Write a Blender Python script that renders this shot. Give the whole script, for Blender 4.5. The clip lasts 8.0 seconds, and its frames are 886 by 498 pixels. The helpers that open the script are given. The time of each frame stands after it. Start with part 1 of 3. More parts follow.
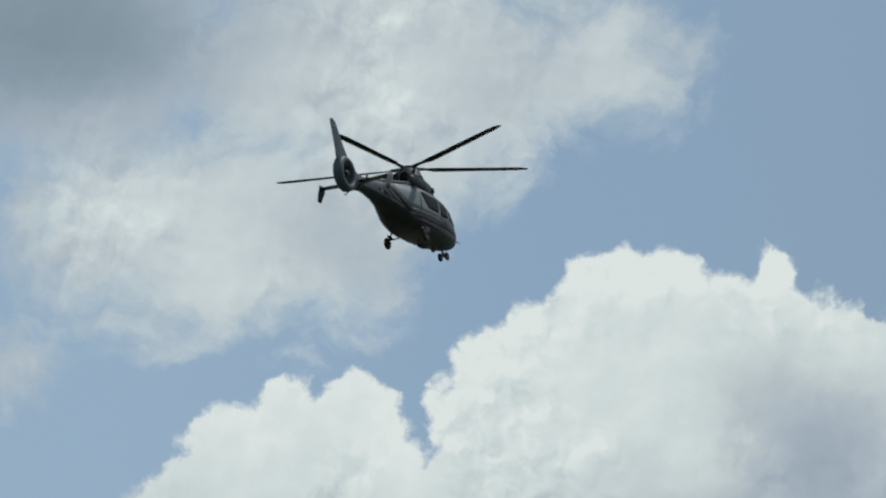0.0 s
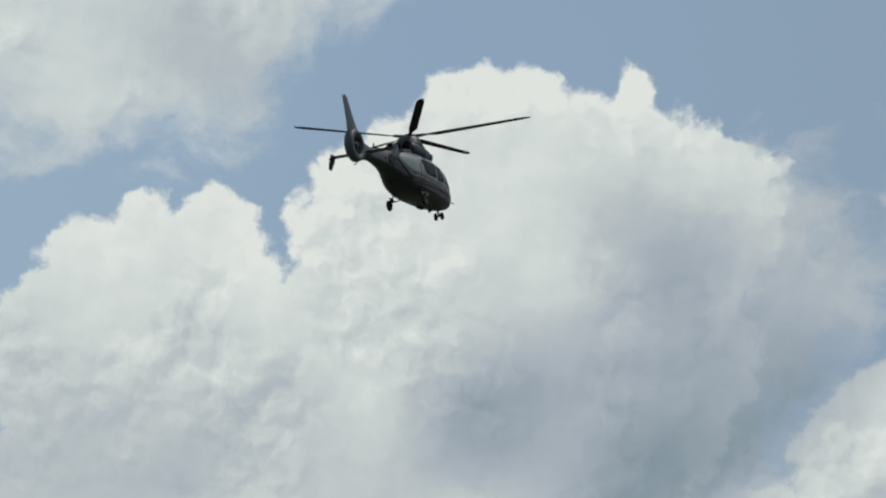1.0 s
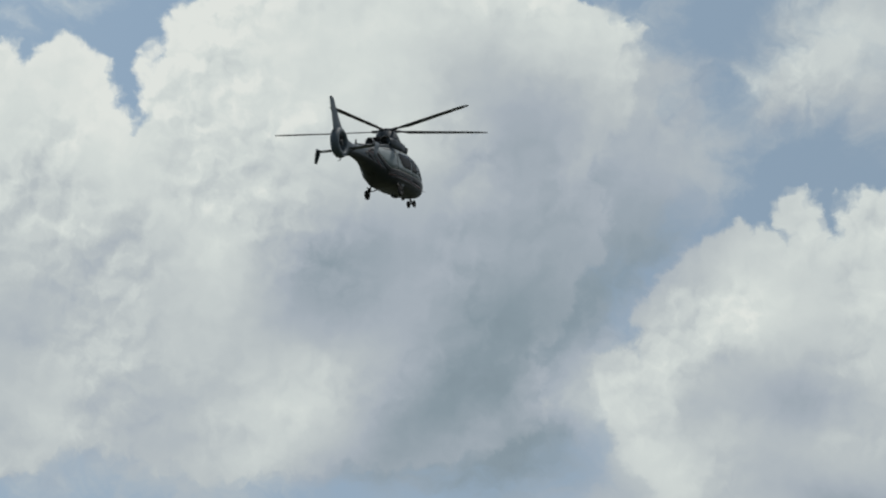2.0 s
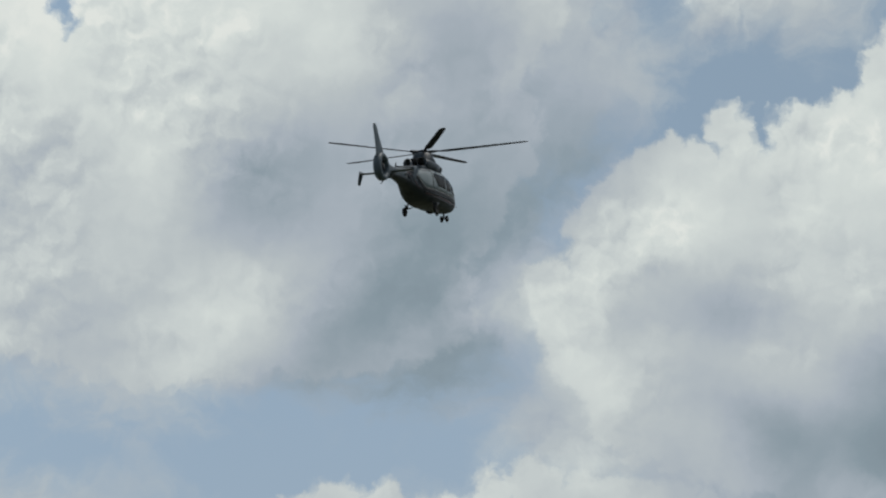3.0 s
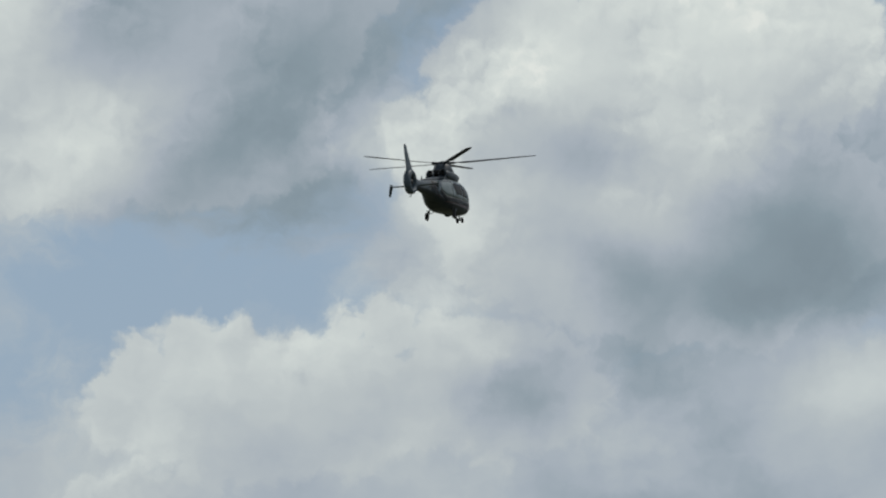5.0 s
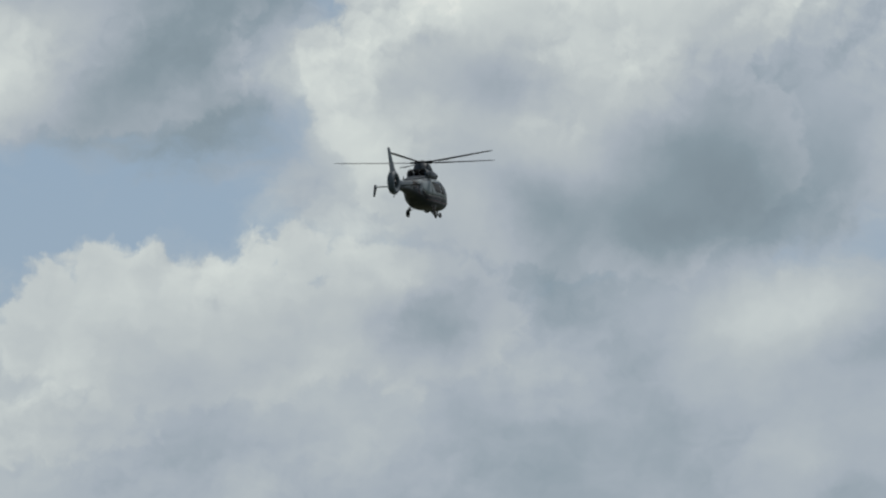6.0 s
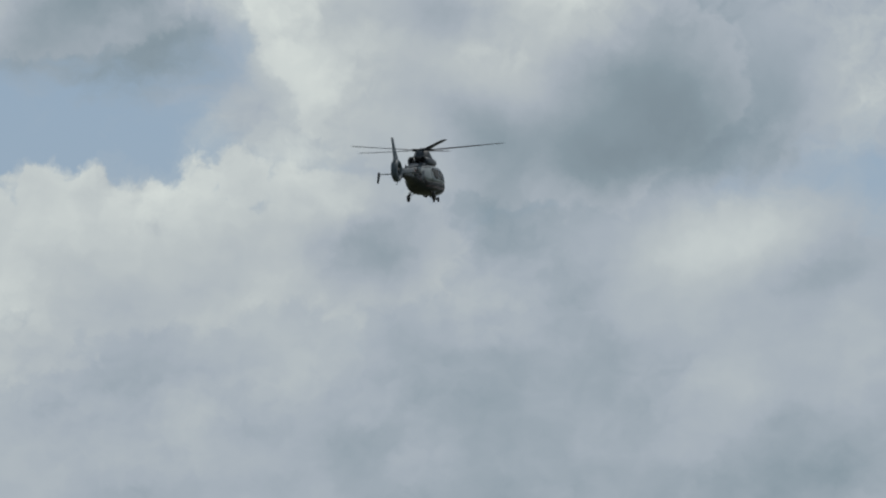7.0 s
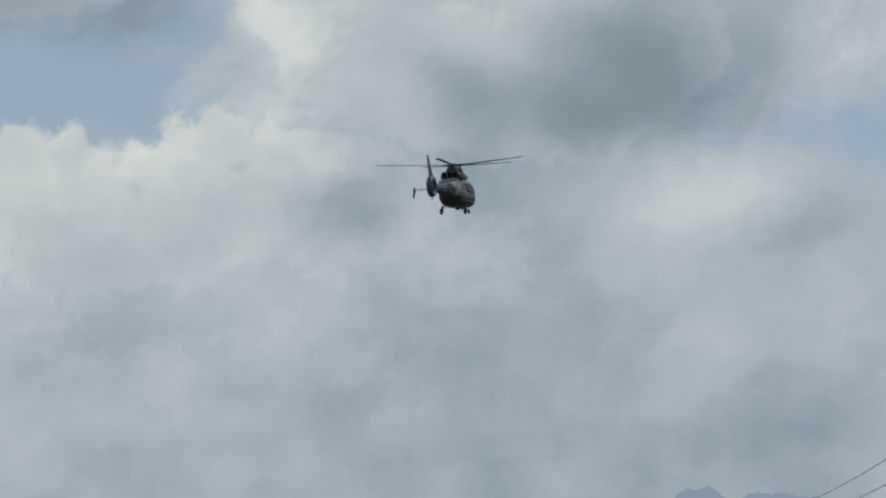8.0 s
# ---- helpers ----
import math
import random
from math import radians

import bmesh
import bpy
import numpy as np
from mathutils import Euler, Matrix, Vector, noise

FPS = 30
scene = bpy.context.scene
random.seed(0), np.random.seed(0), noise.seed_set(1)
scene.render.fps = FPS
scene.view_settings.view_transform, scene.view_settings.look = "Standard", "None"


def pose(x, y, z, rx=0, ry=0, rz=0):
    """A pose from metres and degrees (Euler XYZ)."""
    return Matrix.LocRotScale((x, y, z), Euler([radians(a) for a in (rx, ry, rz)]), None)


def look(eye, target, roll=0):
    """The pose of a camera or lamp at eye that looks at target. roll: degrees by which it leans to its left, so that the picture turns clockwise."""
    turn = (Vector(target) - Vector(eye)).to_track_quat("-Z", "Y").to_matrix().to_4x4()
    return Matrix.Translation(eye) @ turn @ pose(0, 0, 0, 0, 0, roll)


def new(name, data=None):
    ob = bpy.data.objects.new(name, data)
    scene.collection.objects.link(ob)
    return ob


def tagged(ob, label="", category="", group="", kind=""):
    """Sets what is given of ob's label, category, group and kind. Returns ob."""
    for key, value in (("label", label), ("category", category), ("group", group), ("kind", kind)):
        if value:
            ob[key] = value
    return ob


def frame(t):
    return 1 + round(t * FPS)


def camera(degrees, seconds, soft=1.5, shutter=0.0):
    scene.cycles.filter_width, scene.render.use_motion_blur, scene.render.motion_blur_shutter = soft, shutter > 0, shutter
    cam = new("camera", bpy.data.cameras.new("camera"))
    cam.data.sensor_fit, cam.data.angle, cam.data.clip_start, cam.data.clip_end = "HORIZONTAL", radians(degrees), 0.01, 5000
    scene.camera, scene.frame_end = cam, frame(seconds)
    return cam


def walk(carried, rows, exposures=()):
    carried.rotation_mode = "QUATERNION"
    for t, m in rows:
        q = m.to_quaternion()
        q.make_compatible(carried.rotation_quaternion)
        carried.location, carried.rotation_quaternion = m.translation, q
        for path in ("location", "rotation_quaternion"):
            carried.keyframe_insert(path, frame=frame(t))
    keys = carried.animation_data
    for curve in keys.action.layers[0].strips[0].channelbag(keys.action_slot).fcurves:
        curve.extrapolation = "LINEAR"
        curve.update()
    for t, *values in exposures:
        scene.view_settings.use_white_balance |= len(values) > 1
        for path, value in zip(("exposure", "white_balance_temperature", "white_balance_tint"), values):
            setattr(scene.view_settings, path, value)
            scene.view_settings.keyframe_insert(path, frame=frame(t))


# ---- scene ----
EYE = Vector((0.0, 0.0, 1.6))


def aim(az, el, roll):
    """The camera's pose: degrees right of north, above the horizon, and of lean."""
    a, e = radians(az), radians(el)
    return look(EYE, EYE + Vector((math.sin(a) * math.cos(e), math.cos(a) * math.cos(e), math.sin(e))), roll)


cam = camera(18, 8.0, soft=2.2)
walk(cam, [
    (0.0, aim(0.000, 22.864, -1.149)),
    (0.5, aim(1.278, 20.839, -1.788)),
    (1.0, aim(2.974, 19.016, -1.602)),
    (1.5, aim(4.140, 17.596, -1.017)),
    (2.0, aim(6.113, 16.052, -1.134)),
    (2.2, aim(6.095, 15.519, -1.024)),
    (3.3, aim(8.219, 13.871, -0.829)),
    (3.5, aim(8.528, 13.651, -0.765)),
    (4.0, aim(8.948, 12.538, -1.003)),
    (4.5, aim(9.351, 11.481, -0.530)),
    (5.0, aim(10.520, 10.821, -0.181)),
    (5.2, aim(10.915, 10.192, -0.583)),
    (6.3, aim(12.698, 9.022, 0.065)),
    (6.5, aim(12.886, 8.617, -0.026)),
    (7.0, aim(13.536, 7.847, 0.344)),
    (7.5, aim(13.759, 7.004, 0.433)),
    (8.0, aim(13.935, 7.000, 0.000)),
], exposures=[(0.0, 0.0, 6250, 8.0), (0.6, 0.0, 6350, 9.0), (1.2, 0.0, 6500, 10.0), (8.0, 0.0, 6500, 10.0)])

SUN_AZ, SUN_EL = 78.0, 60.0

# cloud banks: azimuth, elevation, half width, half height, turn
CRISP = []
CRISP += [  # great cumulus
    (3.71, 21.55, 1.37, 1.16, 0),
    (4.88, 21.33, 1.37, 1.22, 0),
    (7.2, 21.89, 0.52, 0.67, 15),
    (6.32, 20.79, 1.67, 1.39, 0),
    (7.52, 20.49, 1.48, 1.39, 0),
    (7.93, 19.43, 1.1, 1.16, 0),
    (9.17, 19.86, 0.55, 0.79, 0),
    (2.33, 20.96, 1.05, 0.93, 20),
    (4.42, 19.73, 3.2, 2.66, 0),
    (1.36, 19.95, 1.54, 1.39, 30),
    (0.49, 19.4, 0.92, 1.04, 0),
    (4.44, 20.26, 3.21, 2.2, 0),
]
CRISP += [  # great cumulus
    (7.47, 19.32, 2.94, 2.31, 0),
    (9.23, 20.14, 1.05, 0.75, 0),
    (2.38, 16.73, 3.63, 3.01, 0),
    (6.71, 16.46, 2.9, 2.78, 0),
]
CRISP += [  # western cumulus
    (-2.02, 19.55, 1.04, 0.9, 0),
    (-3.36, 19.43, 0.92, 0.87, 20),
    (-1.72, 19.09, 0.96, 0.86, 0),
    (-1.3, 18.11, 1.04, 0.81, 0),
    (-4.74, 18.84, 1.16, 0.87, 15),
    (-5.21, 18.03, 0.73, 0.98, 0),
    (-5.76, 16.19, 1.21, 1.5, 0),
    (-3.52, 16.79, 3.63, 2.66, 0),
    (-1.84, 17.71, 1.34, 1.27, 0),
    (-1.11, 14.85, 3.95, 3.01, 0),
    (-2.84, 18.14, 1.71, 1.74, 0),
    (2.69, 15.45, 4.2, 3.47, 0),
]
CRISP += [  # western cumulus
    (5.05, 13.12, 3.33, 1.62, 0),
    (2.09, 12.56, 3.08, 1.27, 0),
    (-4.94, 13.67, 2.38, 2.43, 0),
    (-3.4, 12.67, 1.9, 1.39, 0),
]
CRISP += [  # eastern tower
    (13.63, 16.37, 0.51, 0.58, 20),
    (12.62, 15.32, 1.32, 1.1, 0),
    (11.61, 13.98, 1.55, 1.62, 0),
    (14.34, 14.32, 1.55, 1.5, 0),
    (10.15, 13, 0.95, 1.04, 0),
    (13.29, 12.3, 3.08, 2.55, 0),
    (16.23, 16.22, 0.6, 1.04, 15),
    (17.02, 16.64, 1.03, 0.98, 0),
    (17.57, 17, 1.33, 1.5, 0),
    (16.39, 14.67, 1.79, 1.5, 0),
    (13.57, 15.02, 2.04, 1.04, 0),
    (11.51, 14.05, 1.31, 1.62, 0),
]
CRISP += [  # eastern tower
    (10.29, 12.92, 0.89, 0.93, 0),
    (13.69, 11.9, 3.55, 2.89, 0),
    (10.43, 12.53, 1.07, 1.22, 0),
    (10.4, 12.28, 0.95, 0.98, 0),
]
CRISP += [  # eastern cumulus
    (12.08, 14.57, 1.79, 1.62, 30),
    (14.09, 14.18, 2.87, 2.08, 0),
    (16.7, 14.66, 3.11, 2.55, 0),
    (13.08, 11.67, 3.07, 2.31, 0),
    (16, 11.24, 3.89, 2.66, 0),
]
CRISP += [  # low cumulus
    (4.27, 8.48, 0.7, 0.64, 0),
    (5.25, 8.83, 0.94, 0.72, 0),
    (6.3, 8.77, 0.82, 0.69, 0),
    (7.7, 8.66, 1, 0.67, 0),
    (8.46, 9, 0.53, 0.69, 0),
    (9.39, 9.06, 0.82, 0.72, 0),
    (10.62, 8.82, 1.05, 0.87, 0),
    (7.58, 7.45, 3.85, 1.5, 6),
    (3.88, 7.44, 1.05, 0.87, 25),
    (11.66, 7.88, 2.34, 1.5, 0),
    (3.45, 5.5, 1.16, 0.79, 15),
    (4.82, 5.61, 1.63, 0.69, 0),
]
SOFT = []
SOFT += [  # high veil
    (-8.45, 26.82, 5.45, 2.2, 0),
    (-2.81, 26.6, 4.27, 2.2, 0),
    (0.94, 26.67, 2.85, 1.97, 0),
    (3.9, 26.45, 1.94, 1.1, 0),
    (-6.7, 23.55, 3.03, 1.74, 0),
    (-4.56, 22.89, 2.39, 1.27, -15),
    (-7.93, 22.94, 2.01, 1.39, 0),
    (-1.54, 24.69, 2.8, 1.79, 0),
    (-9.29, 20.49, 0.74, 0.69, 0),
    (-3.57, 23.48, 3.28, 2.2, 0),
    (-5.42, 21.96, 2.5, 0.93, 0),
]
SOFT += [  # eastern veil
    (14.75, 19.75, 1.75, 1.5, 0),
    (15.7, 20.4, 1.8, 1.6, 0),
    (14.3, 19.3, 1.2, 1.1, 0),
    (15.3, 19.1, 1.5, 1.3, 0),
    (10.49, 11.07, 1.18, 1.5, 0),
    (10.69, 11.71, 1.54, 1.85, 0),
    (10.86, 12.86, 1.01, 1.5, 0),
    (10.01, 11.49, 0.83, 1.27, 0),
]
SOFT += [  # cloud skirts
    (4.35, 14.17, 5.01, 2.89, 0),
    (7.46, 14.58, 2.75, 3.01, 0),
    (-0.27, 13.13, 3.92, 2.2, 0),
    (10.25, 18.65, 1.59, 1.74, 0),
    (10.69, 17.71, 1.22, 1.27, 0),
    (8.14, 13.17, 1.31, 1.85, 0),
    (7.3, 12.85, 2.97, 1.91, 0),
    (8.75, 13.62, 1.55, 2.43, 0),
    (2.83, 12.52, 3.91, 1.74, 0),
    (6.02, 12.52, 2.96, 1.5, 0),
    (7.22, 13.78, 1.91, 2.08, 0),
    (-0.71, 9.05, 1.05, 0.46, 0),
]
SOFT += [  # cloud skirts
    (9.88, 10.39, 1.41, 1.27, 0),
    (10.75, 17.74, 1.46, 1.39, 0),
    (9.48, 16.67, 1.69, 1.97, 0),
    (10.36, 18.92, 1.35, 1.27, 0),
    (10.89, 17.96, 1.34, 1.27, 0),
]
SOFT += [  # low deck
    (12.3, 6.95, 10.49, 2.31, 0),
    (7.1, 5.3, 8.14, 3.01, 0),
    (17.53, 6.01, 8.15, 3.82, 0),
    (20.52, 12.28, 3.55, 3.47, 0),
    (15.24, 10.3, 5.88, 2.66, 0),
    (8.35, 3.41, 10.44, 3.82, 0),
    (19.89, 3.98, 10.44, 4.05, 0),
    (13.93, 1.13, 18.52, 4.86, 0),
]
LIGHT = []
LIGHT += [  # shading from the high west down to the low deck
    (-9.24, 27.36, 6.12, 4.08, 0, -0.418),
    (-5.52, 27.26, 4.55, 2.85, 20, -0.103),
    (1.59, 26.77, 8.85, 5.53, -20, 0.275),
    (1.59, 26.77, 2.6, 2.6, 0, -0.182),
    (-7.42, 26.52, 3.29, 2.06, -20, -0.045),
    (-7.59, 24.1, 3.29, 2.06, -20, 0.09),
    (-8.56, 23.26, 3.6, 3.6, 0, 0.057),
    (-1.81, 22.78, 3.29, 2.06, -20, -0.215),
    (-4.56, 22.55, 7, 7, 0, 0.254),
    (3.65, 22.25, 3.29, 2.06, 20, 0.064),
    (7.16, 22.12, 6.32, 3.95, -20, 0.285),
    (5.1, 21.16, 3.29, 2.06, -20, -0.073),
]
LIGHT += [  # shading from the high west down to the low deck
    (8.13, 20.45, 3.29, 2.06, 20, 0.024),
    (9.08, 20.16, 2.6, 2.6, 0, 0.09),
    (1.37, 20.07, 8.85, 5.53, 20, 0.36),
    (5.64, 19.67, 2.6, 2.6, 0, 0.098),
    (14.29, 19.6, 3.29, 2.06, 20, 0.153),
    (10.02, 19.12, 2.6, 2.6, 0, -0.007),
    (-5.11, 18.95, 2.6, 2.6, 0, 0.09),
    (4.39, 18.87, 4.55, 2.85, -20, 0.063),
    (7.33, 18.86, 3.29, 2.06, -20, -0.262),
    (15.17, 18.28, 3.29, 2.06, 20, -0.237),
    (6.13, 17.93, 2.6, 2.6, 0, 0.133),
    (9.8, 17.8, 3.29, 2.06, -20, 0.089),
]
LIGHT += [  # shading from the high west down to the low deck
    (2.5, 16.96, 3.29, 2.06, 20, 0.051),
    (16.86, 16.93, 3.6, 3.6, 0, 0.121),
    (6.12, 16.84, 3.18, 2.12, 0, -0.084),
    (9.12, 16.69, 3.6, 3.6, 0, -0.148),
    (13.52, 16.54, 3.29, 2.06, 20, 0.112),
    (10.52, 16.45, 2.6, 2.6, 0, -0.208),
    (-1.12, 16.21, 3.29, 2.06, -20, -0.054),
    (-4.11, 16.09, 8.85, 5.53, -20, 0.133),
    (4.28, 15.98, 3.29, 2.06, 20, -0.179),
    (12.64, 15.78, 3.18, 2.12, 0, -0.171),
    (1.24, 15.58, 2.6, 2.6, 0, 0.148),
    (5.45, 15.25, 2.6, 2.6, 0, 0.096),
]
LIGHT += [  # shading from the high west down to the low deck
    (-1.47, 15.07, 3.29, 2.06, 20, -0.08),
    (15.58, 15.05, 8.85, 5.53, 20, 0.25),
    (6.88, 15.05, 2.6, 2.6, 0, -0.093),
    (3.88, 14.63, 2.6, 2.6, 0, -0.113),
    (-4.09, 14.61, 3.29, 2.06, -20, -0.098),
    (2.27, 14.52, 3.29, 2.06, -20, 0.006),
    (11.75, 14.35, 3.29, 2.06, 20, 0.421),
    (8.38, 14.28, 3.29, 2.06, 20, -0.142),
    (18.84, 14.15, 3.29, 2.06, -20, 0.163),
    (10.8, 14.06, 3.29, 2.06, -20, -0.294),
    (6.49, 13.67, 2.6, 2.6, 0, -0.154),
    (-1.44, 13.47, 3.29, 2.06, 20, 0.127),
]
LIGHT += [  # shading from the high west down to the low deck
    (19.74, 13.31, 3.29, 2.06, 20, -0.104),
    (12.75, 13.24, 3.29, 2.06, 20, -0.16),
    (6.75, 13.22, 5, 5, 0, -0.145),
    (8.29, 13.22, 3.29, 2.06, -20, -0.002),
    (18.22, 13.03, 2.6, 2.6, 0, -0.167),
    (14.49, 12.93, 2.15, 1.34, -20, 0.067),
    (16.45, 12.87, 1.7, 1.7, 0, 0.144),
    (3.27, 12.79, 3.29, 2.06, 20, 0.353),
    (5.22, 12.74, 2.15, 1.34, -20, -0.193),
    (10.17, 12.69, 2.6, 2.6, 0, 0.282),
    (7.18, 12.55, 2.15, 1.34, -20, -0.164),
    (4.25, 12.52, 2.15, 1.34, 20, 0.185),
]
LIGHT += [  # shading from the high west down to the low deck
    (6.26, 12.51, 1.7, 1.7, 0, 0.131),
    (10.96, 12.51, 2.15, 1.34, 20, -0.139),
    (-0.32, 12.48, 2.08, 1.39, 0, -0.13),
    (13.53, 12.41, 2.15, 1.34, 20, -0.337),
    (12.9, 12.03, 2.15, 1.34, -20, 0.191),
    (3.86, 11.98, 2.15, 1.34, 20, -0.285),
    (1.55, 11.92, 2.15, 1.34, 20, -0.023),
    (14.5, 11.87, 2.08, 1.39, 0, 0.038),
    (7.4, 11.81, 2.15, 1.34, -20, 0.057),
    (8.25, 11.69, 2.15, 1.34, 20, -0.259),
    (5.03, 11.62, 3.29, 2.06, -20, -0.181),
    (12.08, 11.43, 2.15, 1.34, 20, -0.042),
]
LIGHT += [  # shading from the high west down to the low deck
    (10.14, 11.42, 1.7, 1.7, 0, 0.199),
    (14.12, 11.4, 2.15, 1.34, -20, 0.12),
    (17, 11.35, 2.15, 1.34, -20, -0.167),
    (2.44, 11.32, 2.15, 1.34, 20, 0.037),
    (22.3, 11.28, 1.7, 1.7, 0, 0.171),
    (6.79, 11.13, 1.7, 1.7, 0, -0.161),
    (10.08, 11.04, 2.15, 1.34, -20, -0.305),
    (20.56, 10.87, 1.7, 1.7, 0, -0.135),
    (13.79, 10.79, 2.15, 1.34, -20, -0.207),
    (18.72, 10.72, 1.7, 1.7, 0, -0.132),
    (15.3, 10.71, 1.7, 1.7, 0, 0.038),
    (10.83, 10.7, 1.7, 1.7, 0, 0.208),
]
LIGHT += [  # shading from the high west down to the low deck
    (17.88, 10.46, 1.7, 1.7, 0, -0.104),
    (17.54, 10.07, 8.85, 5.53, 20, -0.209),
    (12.95, 10.02, 2.15, 1.34, -20, 0.225),
    (16.27, 9.97, 2.15, 1.34, -20, -0.19),
    (12.27, 9.72, 2.15, 1.34, -20, -0.21),
    (19.26, 9.67, 2.08, 1.39, 0, -0.101),
    (14.18, 9.59, 1.7, 1.7, 0, -0.195),
    (8.34, 9.26, 2.15, 1.34, 20, 0.089),
    (6.23, 9.17, 2.15, 1.34, -20, 0.038),
    (8.75, 9.06, 4.55, 2.85, 20, 0.065),
    (11.09, 9.04, 2.15, 1.34, -20, 0.133),
    (19.37, 8.59, 3.18, 2.12, 0, 0.036),
]
LIGHT += [  # shading from the high west down to the low deck
    (21.11, 8.57, 2.15, 1.34, -20, -0.054),
    (4.1, 8.36, 4.55, 2.85, 20, 0.092),
    (15.88, 8.28, 3.29, 2.06, 20, -0.187),
    (15.88, 8.28, 1.7, 1.7, 0, 0.138),
    (13.77, 8.16, 2.15, 1.34, -20, 0.051),
    (8.75, 8.15, 2.08, 1.39, 0, 0.054),
    (20.29, 8.12, 2.15, 1.34, 20, 0.157),
    (18.05, 7.99, 1.7, 1.7, 0, 0.114),
    (7.14, 7.88, 2.15, 1.34, 20, 0.091),
    (12.25, 7.87, 2.15, 1.34, 20, -0.169),
    (18.96, 7.73, 3.29, 2.06, 20, 0.117),
    (21.66, 7.41, 2.08, 1.39, 0, -0.071),
]
LIGHT += [  # shading from the high west down to the low deck
    (15.14, 7.13, 1.7, 1.7, 0, 0.046),
    (5.84, 6.76, 2.15, 1.34, 20, -0.04),
    (16.56, 6.53, 2.15, 1.34, -20, -0.048),
    (7.84, 6.52, 4.55, 2.85, 20, -0.023),
    (14.7, 6.43, 2.15, 1.34, -20, 0.073),
    (10.28, 6.31, 2.6, 2.6, 0, 0.075),
    (13.37, 5.78, 3.6, 3.6, 0, -0.037),
    (3.67, 5.73, 2.6, 2.6, 0, 0.108),
    (19.46, 5.66, 2.08, 1.39, 0, 0.065),
    (15.86, 5.16, 2.15, 1.34, 20, -0.029),
    (7.29, 5.14, 2.15, 1.34, 20, -0.035),
    (18.04, 4.91, 2.15, 1.34, -20, -0.019),
]
LIGHT += [  # shading from the high west down to the low deck
    (22.18, 4.54, 5, 5, 0, -0.109),
    (19.32, 4.45, 1.7, 1.7, 0, 0.065),
    (16.44, 4.23, 2.15, 1.34, 20, 0.03),
    (8.34, 4.22, 2.15, 1.34, 20, 0.063),
    (19.88, 3.07, 2.08, 1.39, 0, -0.053),
    (11.58, 2.85, 2.15, 1.34, -20, 0.031),
    (7.22, 2.83, 8.85, 5.53, 20, -0.151),
    (22.15, 2.82, 1.7, 1.7, 0, -0.099),
    (16.43, 2.5, 8.57, 5.72, 0, -0.251),
    (16.43, 2.5, 2.15, 1.34, -20, 0.068),
]
LIGHT += [  # the bright eastern puff and the banks of the low deck
    (14.9, 19.9, 2.6, 2.3, 0, 0.17),
    (19.3, 8.1, 2.7, 0.95, 14, 0.13),
    (20.6, 7.2, 2.4, 0.9, 14, -0.11),
    (18.4, 9.7, 3.2, 1.2, 6, -0.10),
]

# ---- world: sky and clouds, in degrees of azimuth and elevation ----
world = bpy.data.worlds.new("sky")
scene.world = world
world.use_nodes = True
WN, WL = world.node_tree.nodes, world.node_tree.links
WN.clear()


def wn(kind, **inputs):
    """A node of the world; inputs by socket number as i0, i1..., sockets or values."""
    n = WN.new(kind)
    for key, value in inputs.items():
        if key[0] == "i" and key[1:].isdigit():
            if isinstance(value, bpy.types.NodeSocket):
                WL.new(value, n.inputs[int(key[1:])])
            else:
                n.inputs[int(key[1:])].default_value = value
        elif key == "operation":
            n.operation = value
    return n


def m(op, a, b=0.0, c=0.0):
    return wn("ShaderNodeMath", operation=op, i0=a, i1=b, i2=c).outputs[0]


def vm(op, a, b=(0, 0, 0)):
    return wn("ShaderNodeVectorMath", operation=op, i0=a, i1=b).outputs[0]


def smooth(value, lo, hi):
    n = WN.new("ShaderNodeMapRange")
    n.interpolation_type = "SMOOTHSTEP"
    WL.new(value, n.inputs[0])
    n.inputs[1].default_value, n.inputs[2].default_value = lo, hi
    return n.outputs[0]


def wnoise(p, scale, detail, rough, distort=0.0, flatness="2D"):
    n = WN.new("ShaderNodeTexNoise")
    n.noise_dimensions = flatness
    WL.new(p, n.inputs["Vector"])
    n.inputs["Scale"].default_value, n.inputs["Detail"].default_value = scale, detail
    n.inputs["Roughness"].default_value, n.inputs["Distortion"].default_value = rough, distort
    return n


def wvoronoi(p, scale, detail, rough):
    n = WN.new("ShaderNodeTexVoronoi")
    n.feature = "SMOOTH_F1"
    n.voronoi_dimensions = "2D"
    WL.new(p, n.inputs["Vector"])
    n.inputs["Scale"].default_value, n.inputs["Detail"].default_value = scale, detail
    n.inputs["Roughness"].default_value, n.inputs["Smoothness"].default_value = rough, 0.35
    n.normalize = True
    return n.outputs["Distance"]


def wmix(f, a, b):
    n = WN.new("ShaderNodeMix")
    n.data_type = "RGBA"
    WL.new(f, n.inputs[0]) if isinstance(f, bpy.types.NodeSocket) else None
    if not isinstance(f, bpy.types.NodeSocket):
        n.inputs[0].default_value = f
    for value, k in ((a, 6), (b, 7)):
        if isinstance(value, bpy.types.NodeSocket):
            WL.new(value, n.inputs[k])
        else:
            n.inputs[k].default_value = (*value, 1)
    return n.outputs[2]


def chained(x, y, total):
    """The place in the sky, carrying the running total so that the sum goes step by step."""
    return wn("ShaderNodeCombineXYZ", i0=x, i1=y, i2=total).outputs[0]


